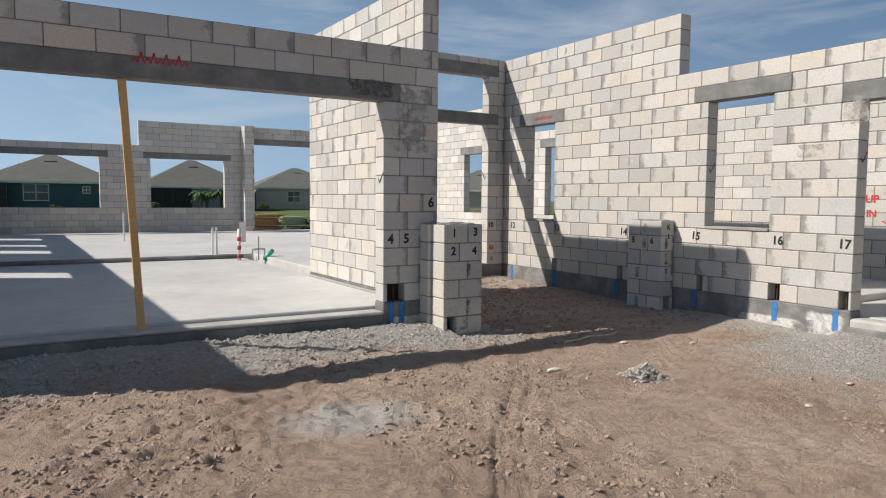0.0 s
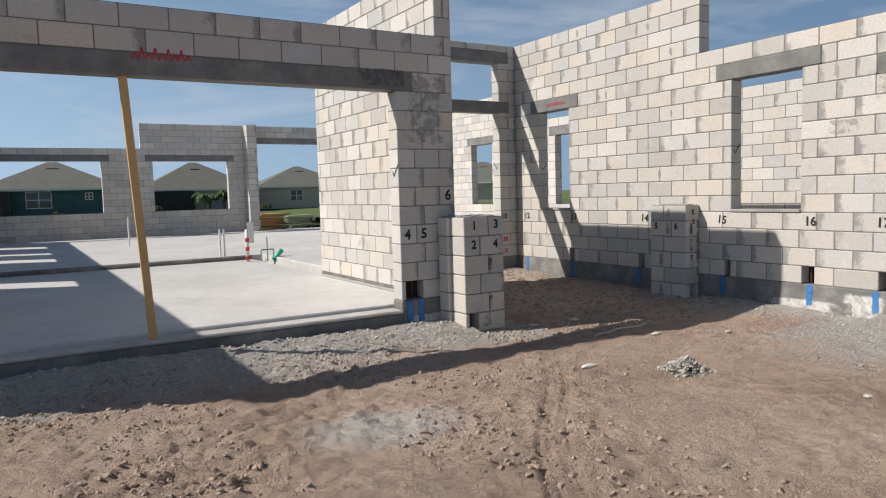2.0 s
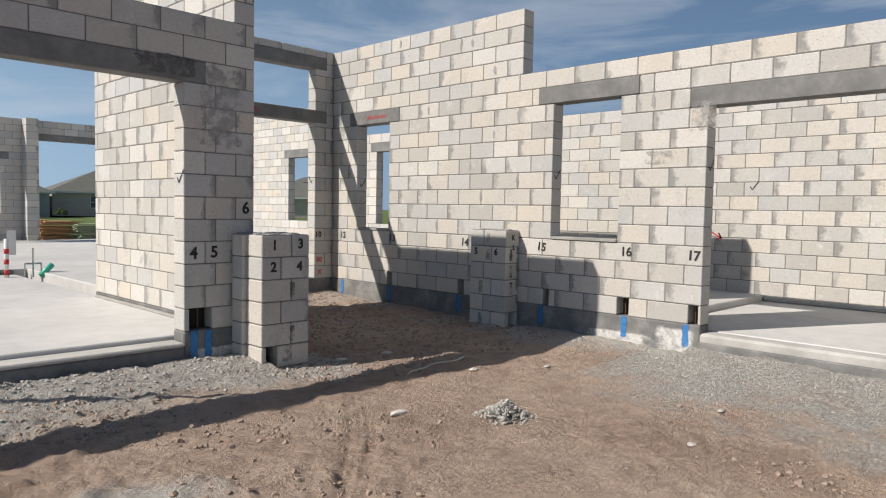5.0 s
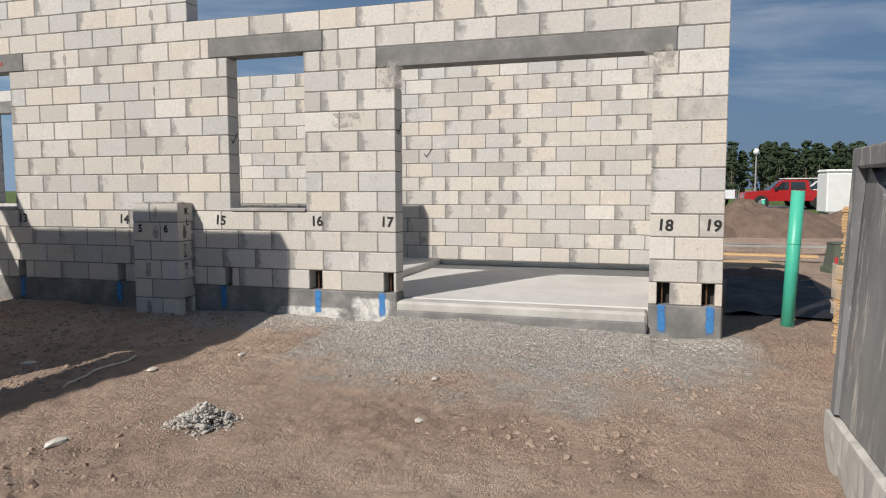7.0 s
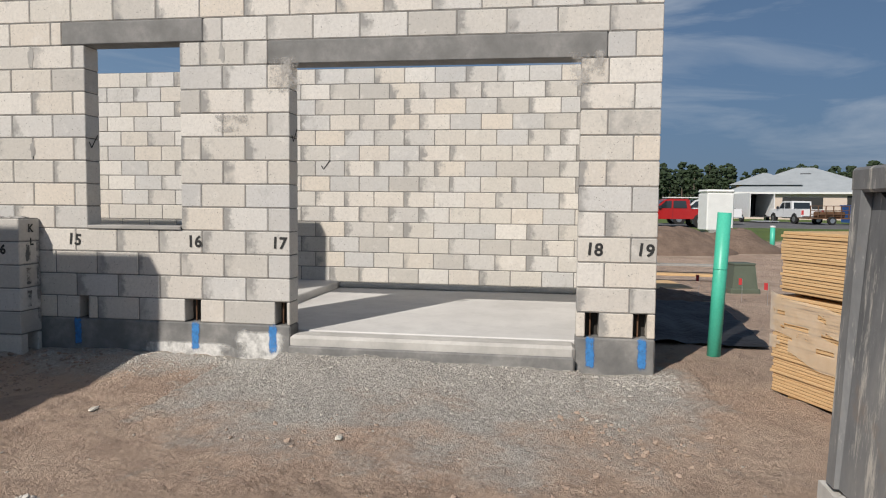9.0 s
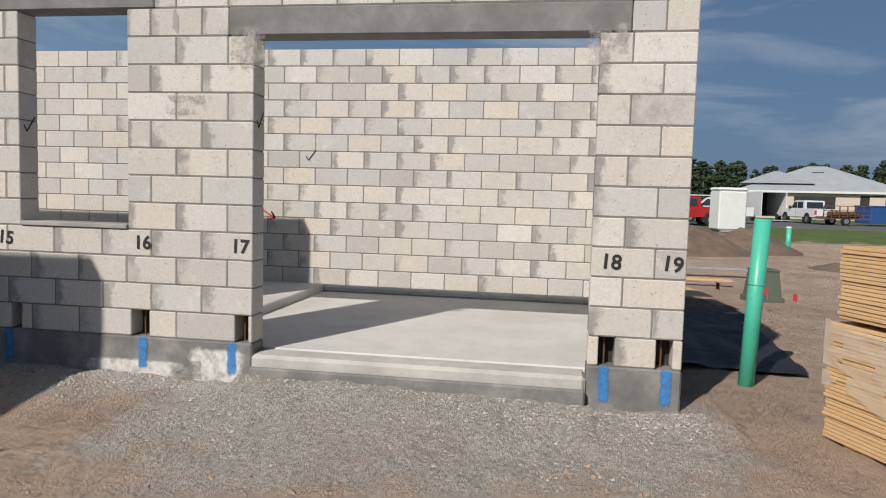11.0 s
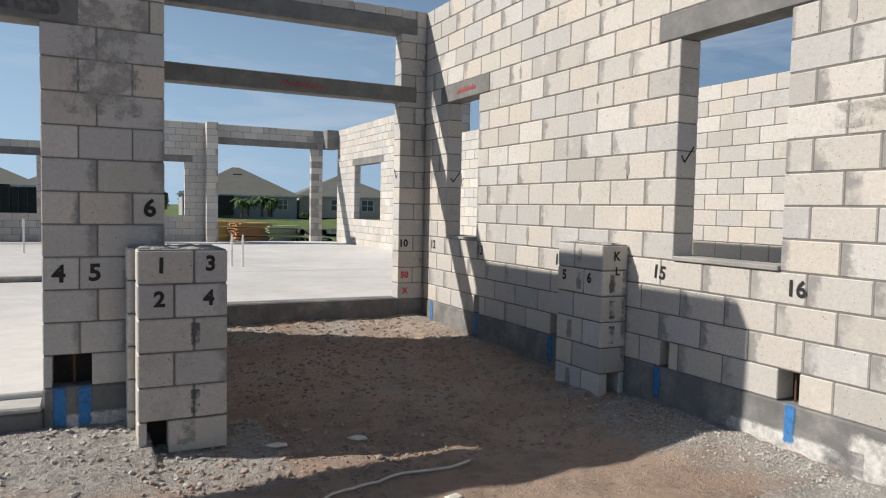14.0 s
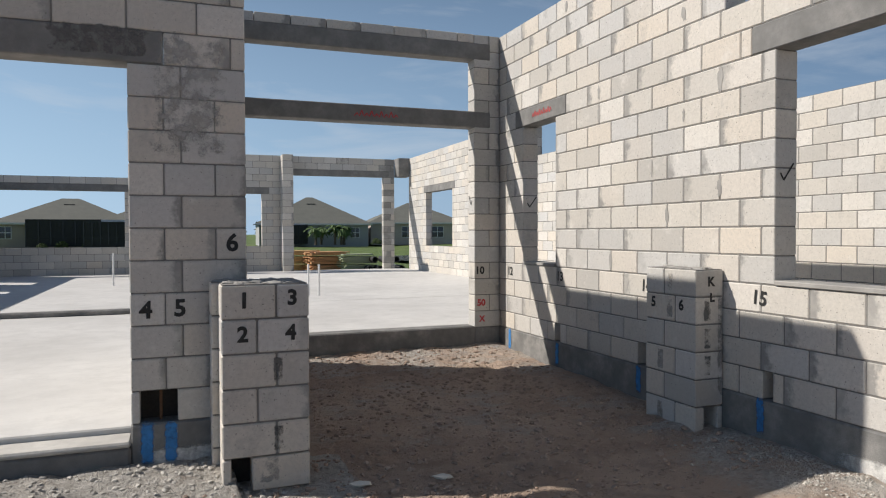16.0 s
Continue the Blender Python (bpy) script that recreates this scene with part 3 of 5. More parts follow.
# entry beams
for z_lo, z_hi, lab in ((2.86, 3.06, "grey precast concrete beam across the entry"), (3.705, 3.912, "grey precast concrete beam high over the entry")):
    beam = solo("entry_beam", Geo().box(4.312, 7.6, 10.484, 10.696, z_lo, z_hi, 0.01), M_LINTEL, lab, "beam", "entry beams", "structure")
cap = thing("beam_cap", 0, 0, 0, 0, "thin concrete blocks laid on the upper entry beam", "wall", "", "structure")
for i in range(8):
    part("cap_block", Geo().box(4.315 + i * B, min(7.375, 4.315 + i * B + B - 0.009), 10.49, 10.69, 3.913, 4.016, 0.005), M_BLOCK, cap)

# ---- slabs ----
solo("garage_slab", Geo().box(-1.78, 4.10, 7.34, 14.5, -0.3, 0.30, 0.01), M_SLAB, "pale bare concrete garage floor slab", "floor", "", "structure")
solo("garage_footing", Geo().box(-1.268, 3.606, 7.105, 7.338, -0.3, 0.225, 0.015), M_STEM, "dark concrete footing under the garage opening", "floor", "", "structure")
solo("garage_threshold", Geo().box(-1.268, 3.606, 7.095, 7.338, 0.226, 0.262, 0.012), M_LIP, "lower concrete lip across the garage opening", "floor", "", "structure")
solo("house_slab", Geo().box(-1.78, 11.118, 14.5, 25.0, -0.3, 0.38, 0.012), M_SLAB, "pale bare concrete house floor slab", "floor", "", "structure")
solo("hall_slab", Geo().box(4.31, 11.118, 10.69, 14.498, -0.3, 0.379, 0.01), M_SLAB, "pale bare concrete entry hall slab", "floor", "", "structure")
solo("entry_slab_edge", Geo().box(4.31, 7.378, 10.47, 10.688, -0.3, 0.378, 0.015), M_STEM, "dark concrete edge of the raised entry slab", "floor", "", "structure")
solo("side_garage_slab", Geo().box(7.94, 11.118, 1.35, 4.8, -0.3, 0.292, 0.01), M_SLAB, "pale concrete slab behind the wide opening", "floor", "", "structure")
solo("side_raised_slab", Geo().box(7.94, 11.118, 4.802, 10.688, -0.3, 0.379, 0.01), M_SLAB, "raised concrete slab with a stepped edge", "floor", "", "structure")
solo("side_threshold", Geo().box(7.70, 7.938, 1.775, 4.20, -0.3, 0.284, 0.025), M_LIP, "lower concrete lip across the side opening", "floor", "", "structure")
solo("side_footing", Geo().box(7.655, 7.698, 1.78, 4.195, -0.3, 0.20, 0.012), M_STEM, "rough dark concrete footing edge", "floor", "", "structure")
solo("wall_curb", Geo().box(11.04, 11.118, 1.36, 4.79, 0.29, 0.365, 0.02), M_LIP, "rough mortar curb at a wall's foot", "trim", "", "structure")
solo("wall_curb", Geo().box(4.045, 4.098, 7.36, 10.6, 0.29, 0.33, 0.015), M_SILL, "rough mortar curb at the garage wall's foot", "trim", "", "structure")
solo("slab_step_curb", Geo().box(-1.77, 4.08, 14.36, 14.498, 0.29, 0.378, 0.02), M_STEM, "dark edge of the step up from garage to house", "trim", "", "structure")


# ---- block piers on the ground ----
def pier_course(root, x0, x1, y0, y1, z, flip, hole=None):
    """One course of a pier: two blocks across, cut at one or two thirds."""
    w, d = x1 - x0, y1 - y0
    if w >= d:
        cut = x0 + w * (0.62 if flip else 0.40)
        rng = [(x0, cut - 0.006, y0, y1), (cut + 0.006, x1, y0, y1)]
        if hole is not None:
            rng = [(x0, x0 + 0.05, y0, y1), (x0 + 0.17, x1, y0, y1)]
    else:
        cut = y0 + d * (0.62 if flip else 0.40)
        rng = [(x0, x1, y0, cut - 0.006), (x0, x1, cut + 0.006, y1)]
        if z == 0:
            rng = [(x0, x0 + 0.085, y0, cut - 0.006), (x1 - 0.05, x1, y0, cut - 0.006), (x0, x1, cut + 0.006, y1)]
            # near-black fill paints the shade in the pier's hole
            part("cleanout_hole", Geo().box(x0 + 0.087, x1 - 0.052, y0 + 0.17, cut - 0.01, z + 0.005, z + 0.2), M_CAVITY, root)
    for a, b, c, e in rng:
        part("block", Geo().box(a, b, c, e, z + 0.005, z + 0.2, 0.007), M_BLOCK, root)
    # the bed behind a front hole is near-black, as painted shade
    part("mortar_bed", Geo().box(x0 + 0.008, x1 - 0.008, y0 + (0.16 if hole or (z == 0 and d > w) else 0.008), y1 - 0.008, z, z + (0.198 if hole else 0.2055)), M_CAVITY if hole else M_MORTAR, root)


def pier(label, boxes, base, hole_box=None):
    root = thing("block_pier", boxes[0][0], boxes[0][2], base, 0, label, "pier", "block piers")
    ox, oy = boxes[0][0], boxes[0][2]
    for x0, x1, y0, y1 in boxes:
        for k in range(6):
            pier_course(root, x0 - ox, x1 - ox, y0 - oy, y1 - oy, k * 0.2055, k % 2 == 1, True if k == 0 and (x0, x1, y0, y1) == hole_box else None)
        g = Geo()
        rng = random.Random(int(100 * x0))
        for _ in range(26):
            g.blob((rng.uniform(x0 + 0.05, x1 - 0.05) - ox, rng.uniform(y0 + 0.05, y1 - 0.05) - oy, 6 * 0.2055), rng.uniform(0.03, 0.06), rng, 0.3)
        tagged(part("mortar_top", g, M_SILL, root, "rough grey mortar on top"), "", "", "", "stuff")
    return root


front_pier = pier("free-standing pier of grey concrete blocks with black painted numbers", [(4.12, 4.63, 6.665, 6.93), (4.075, 4.62, 6.934, 7.12)], 0.01, (4.12, 4.63, 6.665, 6.93))
side_pier = pier("concrete block pier built against the sunlit wall", [(7.47, 7.728, 6.585, 7.17)], 0.03)


# ---- painted marks ----
def lettering(text, at, face, size, mat, parent, bold=0.006, lean=0.0, tilt=0):
    """Hand-painted characters. face: the side the surface looks to, one of -x, -y, +y."""
    cu = bpy.data.curves.new("lettering", "FONT")
    cu.body, cu.size, cu.shear, cu.offset, cu.align_x, cu.align_y = text, size * 0.74, lean, bold * 0.8, "CENTER", "CENTER"
    cu.resolution_u = 3
    tmp = bpy.data.objects.new("lettering", cu)
    scene.collection.objects.link(tmp)
    bpy.context.view_layer.update()
    me = bpy.data.meshes.new_from_object(tmp.evaluated_get(bpy.context.evaluated_depsgraph_get()))
    bpy.data.objects.remove(tmp)
    me.materials.clear()
    me.materials.append(mat)
    ob = new("painted_number", me)
    ob.parent = parent
    rz = {"-y": 0, "-x": -90, "+y": 180}[face]
    ob.matrix_basis = pose(*at, 90, 0, rz) @ pose(0, 0, 0, 0, 0, tilt)
    ob.matrix_parent_inverse = parent.matrix_basis.inverted()
    return ob


P = 0.004
for txt, y in (("12", 10.2), ("13", 9.0), ("14", 7.52), ("15", 6.24), ("16", 5.08), ("17", 4.30), ("18", 1.64), ("19", 1.24)):
    lettering(txt, (FX - P, y, S + 3.5 * C), "-x", 0.19, M_BLACKPAINT, wall_a, 0.005, 0.0, 4 - 2 * (len(txt) + int(txt) % 4))
for txt, x, z, sz in (("4", 3.70, 1.065, 0.2), ("5", 3.90, 1.07, 0.2), ("6", 4.22, 1.48, 0.21)):
    lettering(txt, (x, FY - P, z), "-y", sz, M_BLACKPAINT, wall_g, 0.006, 0.02)
lettering("10", (7.45, 10.49 - P, S + 3.5 * C), "-y", 0.17, M_BLACKPAINT, wall_p, 0.006)
lettering("50", (7.47, 10.49 - P, S + 1.5 * C), "-y", 0.15, M_REDPAINT, wall_p, 0.006)
lettering("X", (7.48, 10.49 - P, S + 0.5 * C), "-y", 0.14, M_REDPAINT, wall_p, 0.005)
for txt, x, z in (("1", 4.25, 1.145), ("3", 4.53, 1.155), ("2", 4.24, 0.945), ("4", 4.52, 0.945)):
    lettering(txt, (x, 6.665 - P, z), "-y", 0.17, M_BLACKPAINT, front_pier, 0.006, 0.02)
for txt, y in (("5", 7.07), ("6", 6.74)):
    lettering(txt, (7.47 - P, y, 0.985), "-x", 0.15, M_BLACKPAINT, side_pier, 0.006)
lettering("K", (7.61, 6.585 - P, 1.17), "-y", 0.13, M_BLACKPAINT, side_pier, 0.005)
lettering("L", (7.62, 6.585 - P, 1.05), "-y", 0.12, M_BLACKPAINT, side_pier, 0.005)
lettering("UP", (11.12 - P, 5.78, 1.58), "-x", 0.22, M_REDPAINT, wall_e, 0.006)
lettering("IN", (11.12 - P, 5.78, 1.36), "-x", 0.2, M_REDPAINT, wall_e, 0.006)


def stroke(points, width, face, mat, parent, name="painted_mark"):
    """A flat brush stroke through points of (along, up) on a wall's face. face: ('x' or 'y', place)."""
    g = Geo()
    ax, at = face
    for (a, u), (b, w) in zip(points, points[1:]):
        d = Vector((b - a, w - u))
        n = Vector((-d.y, d.x)).normalized() * width / 2
        q = [(a + n.x, u + n.y), (a - n.x, u - n.y), (b - n.x, w - n.y), (b + n.x, w + n.y)]
        q = [(at, p, z) if ax == "x" else (p, at, z) for p, z in q]
        g.add(q, [(0, 1, 2, 3)])
    ob = part(name, g, mat, parent)
    ob.matrix_parent_inverse = parent.matrix_basis.inverted()
    return ob


# check marks on jambs and walls
for ax, at, a, z, par in (("y", 6.11 - P, 7.83, 1.95, wall_a), ("y", 4.205 - P, 7.84, 2.0, wall_a), ("y", 9.86 - P, 7.84, 1.9, wall_a), ("x", 11.12 - P, 5.01, 1.925, wall_e), ("x", 3.61 - P, 7.2, 1.75, wall_g)):
    s = -1 if ax == "x" else 1
    stroke([(a - 0.05 * s, z), (a - 0.02 * s, z - 0.05), (a + 0.07 * s, z + 0.07)], 0.014, (ax, at), M_BLACKPAINT, par, "check_mark")
stroke([(5.62, 1.26), (5.45, 1.16), (5.5, 1.24), (5.45, 1.16), (5.53, 1.15)], 0.02, ("x", 11.12 - P), M_REDPAINT, wall_e, "painted_arrow")


# thin washes of wet mortar, spray and lime dust on the walls
def wash(name, face, a0, a1, z0, z1, mat, parent):
    """A thin irregular film on a wall's face. face: ('x' or 'y', place)."""
    ax, at = face
    n = 12
    vs, edge = [], []
    for j in range(n + 1):
        for i in range(n + 1):
            u, w = i / n, j / n
            p, z = a0 + (a1 - a0) * u, z0 + (z1 - z0) * w
            vs.append((at, p, z) if ax == "x" else (p, at, z))
            edge.append(min(1.0, 4.5 * min(u, 1 - u)) * min(1.0, 6 * min(w, 1 - w)))
    g = Geo().add(vs, [(j * (n + 1) + i, j * (n + 1) + i + 1, (j + 1) * (n + 1) + i + 1, (j + 1) * (n + 1) + i) for j in range(n) for i in range(n)])
    ob = part(name, g, mat, parent)
    ob.data.attributes.new("edge", "FLOAT", "POINT").data.foreach_set("value", edge)
    ob.matrix_parent_inverse = parent.matrix_basis.inverted()
    return ob


wash("mortar_wash", ("y", FY - 0.005), 3.05, 3.9, 2.6, 2.84, M_DARKWASH, wall_g)
wash("mortar_wash", ("y", FY - 0.004), 3.62, 4.3, 1.9, 2.9, M_WASH, wall_g)
wash("mortar_wash", ("y", FY - 0.010), 3.62, 4.3, -0.02, 0.22, M_LIMEDUST, wall_g)
wash("mortar_wash", ("x", FX - 0.005), 4.0, 4.5, 2.3, 2.72, M_WASH, wall_a)
wash("mortar_wash", ("x", FX - 0.005), 1.5, 1.95, 2.32, 2.7, M_WASH, wall_a)
wash("mortar_wash", ("x", FX - 0.005), 4.45, 5.0, 2.0, 2.2, M_WASH, wall_a)
wash("lime_dust", ("x", FX - 0.010), 4.2, 4.75, 0.0, 0.33, M_LIMEDUST, wall_a)
wash("lime_dust", ("x", FX - 0.010), 4.6, 5.7, 0.0, 0.2, M_LIMEDUST, wall_a)
for k in (1, 3):
    wash("mortar_smear", ("y", 6.665 - 0.003), 4.40, 4.49, 0.01 + k * 0.2055, 0.01 + (k + 1) * 0.2055, M_DARKWASH, front_pier)
for k in (2, 3, 4):
    wash("mortar_smear", ("y", 6.582), 7.53, 7.63, 0.03 + k * 0.2055, 0.03 + (k + 1) * 0.2055, M_DARKWASH, side_pier)
wash("mortar_smear", ("y", 6.5815), 7.66, 7.735, 0.2, 1.2, M_WASH, side_pier)
for k, y in ((0, 6.99), (2, 6.99), (4, 6.88), (5, 6.88)):
    wash("mortar_smear", ("x", 7.467), y - 0.06, y + 0.05, 0.03 + k * 0.2055, 0.03 + (k + 1) * 0.2055, M_WASH, side_pier)
wash("mortar_smear", ("y", 6.665 - 0.003), 4.3, 4.48, 0.03, 0.24, M_WASH, front_pier)
# blue spray marks under the clean-out holes
for y in (1.25, 1.66, 4.36, 5.08, 6.22, 7.62, 9.05, 10.2):
    wash("blue_spray_mark", ("x", FX - 0.0115), y - 0.05, y + 0.045, 0.09, 0.39, M_BLUEFILM, wall_a)
for x in (3.70, 3.84):
    wash("blue_spray_mark", ("y", FY - 0.0115), x - 0.05, x + 0.05, 0.08, 0.39, M_BLUEFILM, wall_g)
stroke([(10.56, 1.95), (10.59, 1.9), (10.66, 2.02)], 0.014, ("x", 7.38 - P), M_BLACKPAINT, wall_p, "check_mark")
for pts in ([(15.98, 2.06), (15.76, 2.2)], [(15.95, 2.24), (15.8, 2.04)], [(15.87, 2.3), (15.87, 2.0)]):
    stroke(pts, 0.016, ("x", 11.12 - P), M_BLACKPAINT, wall_e, "painted_cross")
# red maker's stamps on the beams, as plain bars
for k in range(9):
    x = 1.05 + k * 0.055
    stroke([(x, 2.74), (x + 0.03, 2.74 + 0.05 * (1 + k % 2)), (x + 0.05, 2.75)], 0.013, ("y", FY - 0.003 - P), M_REDPAINT, wall_g, "red_stamp")
    y = 9.62 - k * 0.05
    stroke([(y, S + 12.35 * C), (y - 0.02, S + 12.6 * C + 0.02 * (k % 2)), (y - 0.04, S + 12.4 * C)], 0.01, ("x", FX - 0.003 - P), M_REDPAINT, wall_a, "red_stamp")
stamp = [o for o in scene.objects if o.name.startswith("entry_beam")][0]
for k in range(9):
    x = 5.85 + k * 0.06
    stroke([(x, 2.92), (x + 0.03, 2.96 + 0.03 * (k % 2)), (x + 0.05, 2.93)], 0.012, ("y", 10.484 - P), M_REDPAINT, stamp, "red_stamp")

# ---- things in the garage ----
prop = thing("timber_prop", 1.10, 7.2, 0.262, 0, "leaning pale pine stud propping the garage beam", "prop")
g = Geo()
lean = Matrix.Shear("XY", 4, (-0.053, 0.0))
g.box(-0.035, 0.035, -0.02, 0.02, 0, 2.335, 0.004, lean)
part("stud", g, M_LUMBER, prop)
stake = thing("marked_pipe", 3.86, 13.9, 0.30, 4, "white vent pipe wound with red tape", "pipe")
part("pipe", Geo().tube((0, 0, 0), (0, 0, 0.62), 0.034, None, 14), M_WHITE, stake, "", True)
for k in range(3):
    part("red_tape", Geo().tube((0, 0, 0.04 + k * 0.17), (0, 0, 0.12 + k * 0.17), 0.037, None, 14), M_REDPAINT, stake, "red tape band", True)
part("sign", Geo().box(0.03, 0.16, 0.06, 0.065, 0.35, 0.75), M_WHITE, stake, "white paper tag")
for x, y, h in ((3.52, 14.6, 0.55), (3.60, 14.6, 0.55), (6.2, 15.6, 0.6), (6.38, 15.5, 0.6), (2.55, 20.0, 0.75)):
    solo("stub_pipe", Geo().pipe((x, y, 0.37), (x, y, 0.37 + h), 0.02, 0.004, 10), M_WHITE, "thin white supply pipe standing out of the slab", "pipe", "stub pipes")
loop = thing("pipe_loop", 4.2, 13.75, 0.30, 0, "grey bent supply pipes rising from the slab", "pipe")
for dx in (-0.12, 0, 0.12):
    part("riser", Geo().tube((dx, 0, 0), (dx, 0, 0.22 + (0.25 if dx == 0 else 0)), 0.014, None, 8), M_RIM, loop)
part("crossbar", Geo().tube((-0.12, 0, 0.22), (0.12, 0, 0.22), 0.014, None, 8), M_RIM, loop)
drain = thing("drain_pipe", 4.35, 13.6, 0.30, 0, "short green plastic drain pipe leaning over the slab", "pipe")
part("pipe", Geo().pipe((-0.08, 0, 0.03), (0.1, 0.04, 0.2), 0.045, 0.007), M_PIPE, drain, "", True)

# ---- yard ----
gp = thing("sewer_pipe", 8.78, 0.47, -0.1, 0, "tall green plastic sewer riser standing in the dirt", "pipe")
part("pipe", Geo().pipe((0, 0, 0), (0.0, -0.06, 1.475), 0.062, 0.006, 28), M_PIPE, gp, "", True)
part("collar", Geo().pipe((0, -0.0386, 0.95), (0, -0.039, 0.96), 0.064, 0.005, 28), M_PIPE, gp, "", True)


def bundle():
    root = thing("plywood_stack", 7.5, 0.29, 0.02, 202, "tall strapped stack of pale plywood strips in torn wrap", "lumber stack")
    rng = random.Random(5)
    n = 50
    for k in range(n):
        z = 0.03 + k * 0.0235 + (0.03 if k >= 31 else 0)
        o = rng.uniform(-0.008, 0.008)
        sh = 0.06 if k < 31 else 0.0
        part("sheet", Geo().box(0.0 - sh + o, 0.95 + o, -0.0 - 0 + o, 1.2 + o, z, z + 0.0205, 0.002), M_PLY, root)
    for y in (0.15, 0.95):
        part("spacer", Geo().box(-0.03, 0.9, y, y + 0.09, 0.03 + 31 * 0.0235, 0.06 + 31 * 0.0235), M_LUMBER, root)
    for x in (0.1, 0.7):
        part("skid", Geo().box(x, x + 0.09, 0.02, 1.18, -0.02, 0.028), M_LUMBER, root)
    g = Geo()
    cols, rows = 26, 14
    vs = []
    for j in range(rows + 1):
        for i in range(cols + 1):
            u, w = i / cols, j / rows
            vs.append((-0.07 + 1.03 * u, -0.022 - 0.012 * noise.noise(Vector((u * 4, w * 14, 3))), 0.36 + 0.42 * w + 0.05 * noise.noise(Vector((u * 3, 1, w * 2))) - 0.12 * u))
    g.add(vs, [(j * (cols + 1) + i, j * (cols + 1) + i + 1, (j + 1) * (cols + 1) + i + 1, (j + 1) * (cols + 1) + i) for j in range(rows) for i in range(cols) if noise.noise(Vector((i * 0.16, j * 0.5, 7))) > -0.28])
    part("wrap_film", g, M_FILM, root, "torn clear wrap film", True)
    return root


bundle()


def skip_bin():
    """A steel skip with a leaning side, stiffening lip and base rail."""
    root = thing("steel_skip", 5.02, 0.82, 0.02, 180, "weathered grey steel skip streaked with dried mortar", "skip")
    length, lean_out = 2.3, -0.08
    side = Geo()
    edge = [(0.0, 0.28), (length, 0.28), (length, 1.12), (0.85, 1.12), (0.13, 1.47), (0.0, 1.47)]
    n = len(edge)
    slope = -lean_out / 1.23
    side.add([(x, (z - 0.28) * slope + d, z) for d in (0.0, 0.05) for x, z in edge], [(i, (i + 1) % n, n + (i + 1) % n, n + i) for i in range(n)] + [tuple(range(n)), tuple(range(n, 2 * n))])
    part("side_panel", side, M_STEELP, root, "grey steel panel with a cut-away upper edge")
    far = Geo().prism([(1.5, 0.28), (1.5 + lean_out, 1.51), (1.45 + lean_out, 1.51), (1.45, 0.28)], 0.0, length)
    part("side_panel", far, M_STEELP, root)
    for x in (0.0, length - 0.05):
        e = Geo().add([(x, 0.05, 0.28), (x, 1.45, 0.28), (x, 1.45 + lean_out, 1.51), (x, 0.05 - lean_out, 1.51), (x + 0.05, 0.05, 0.28), (x + 0.05, 1.45, 0.28), (x + 0.05, 1.45 + lean_out, 1.51), (x + 0.05, 0.05 - lean_out, 1.51)],
                      [(0, 1, 2, 3), (4, 5, 6, 7), (0, 1, 5, 4), (1, 2, 6, 5), (2, 3, 7, 6), (3, 0, 4, 7)])
        part("end_panel", e, M_STEELP, root)
    part("floor_plate", Geo().box(0.06, length - 0.06, 0.06, 1.44, 0.2, 0.28), M_STEELP, root)
    for y0 in (-lean_out - 0.05, 1.44 + lean_out):
        part("top_rail", Geo().box(-0.02, length + 0.02, y0, y0 + 0.11, 1.47, 1.57, 0.012), M_STEELP, root)
    for x in (-0.02, length - 0.08):
        part("end_rail", Geo().box(x, x + 0.1, -lean_out + 0.065, 1.435 + lean_out, 1.47, 1.565, 0.012), M_STEELP, root)
    for y0 in (-0.04, 1.40):
        rail, m, ring = Geo(), 46, 12
        vs = []
        for i in range(m + 1):
            for j in range(ring):
                a = 2 * math.pi * (j + 0.5) / ring
                c, q = math.cos(a), math.sin(a)
                e = 1 / max(abs(c), abs(q)) ** 0.8
                p = Vector((-0.04 + (length + 0.07) * i / m, y0 + 0.095 + 0.09 * c * e, 0.135 + 0.135 * q * e))
                k = 1 + 0.18 * noise.noise(p * 7) + 0.10 * noise.noise(p * 19)
                vs.append((p.x, y0 + 0.095 + (p.y - y0 - 0.095) * k, max(0.0, 0.135 + (p.z - 0.135) * k)))
        rail.add(vs, [(i * ring + j, i * ring + (j + 1) % ring, (i + 1) * ring + (j + 1) % ring, (i + 1) * ring + j) for i in range(m) for j in range(ring)] + [tuple(range(ring)), tuple(range(m * ring, (m + 1) * ring))])
        part("base_rail", rail, M_LIP, root, "mortar-caked base rail")
    for x in (0.0,):
        rib = Geo().add([(x, -0.02, 0.28), (x, -lean_out - 0.05, 1.48), (x, -lean_out - 0.005, 1.48), (x, 0.0, 0.28), (x + 0.08, -0.02, 0.28), (x + 0.08, -lean_out - 0.05, 1.48), (x + 0.08, -lean_out - 0.005, 1.48), (x + 0.08, 0.0, 0.28)],
                        [(0, 1, 2, 3), (4, 5, 6, 7), (0, 1, 5, 4), (1, 2, 6, 5), (2, 3, 7, 6), (3, 0, 4, 7)])
        part("rib", rib, M_STEELP, root)
    return root


skip_bin()

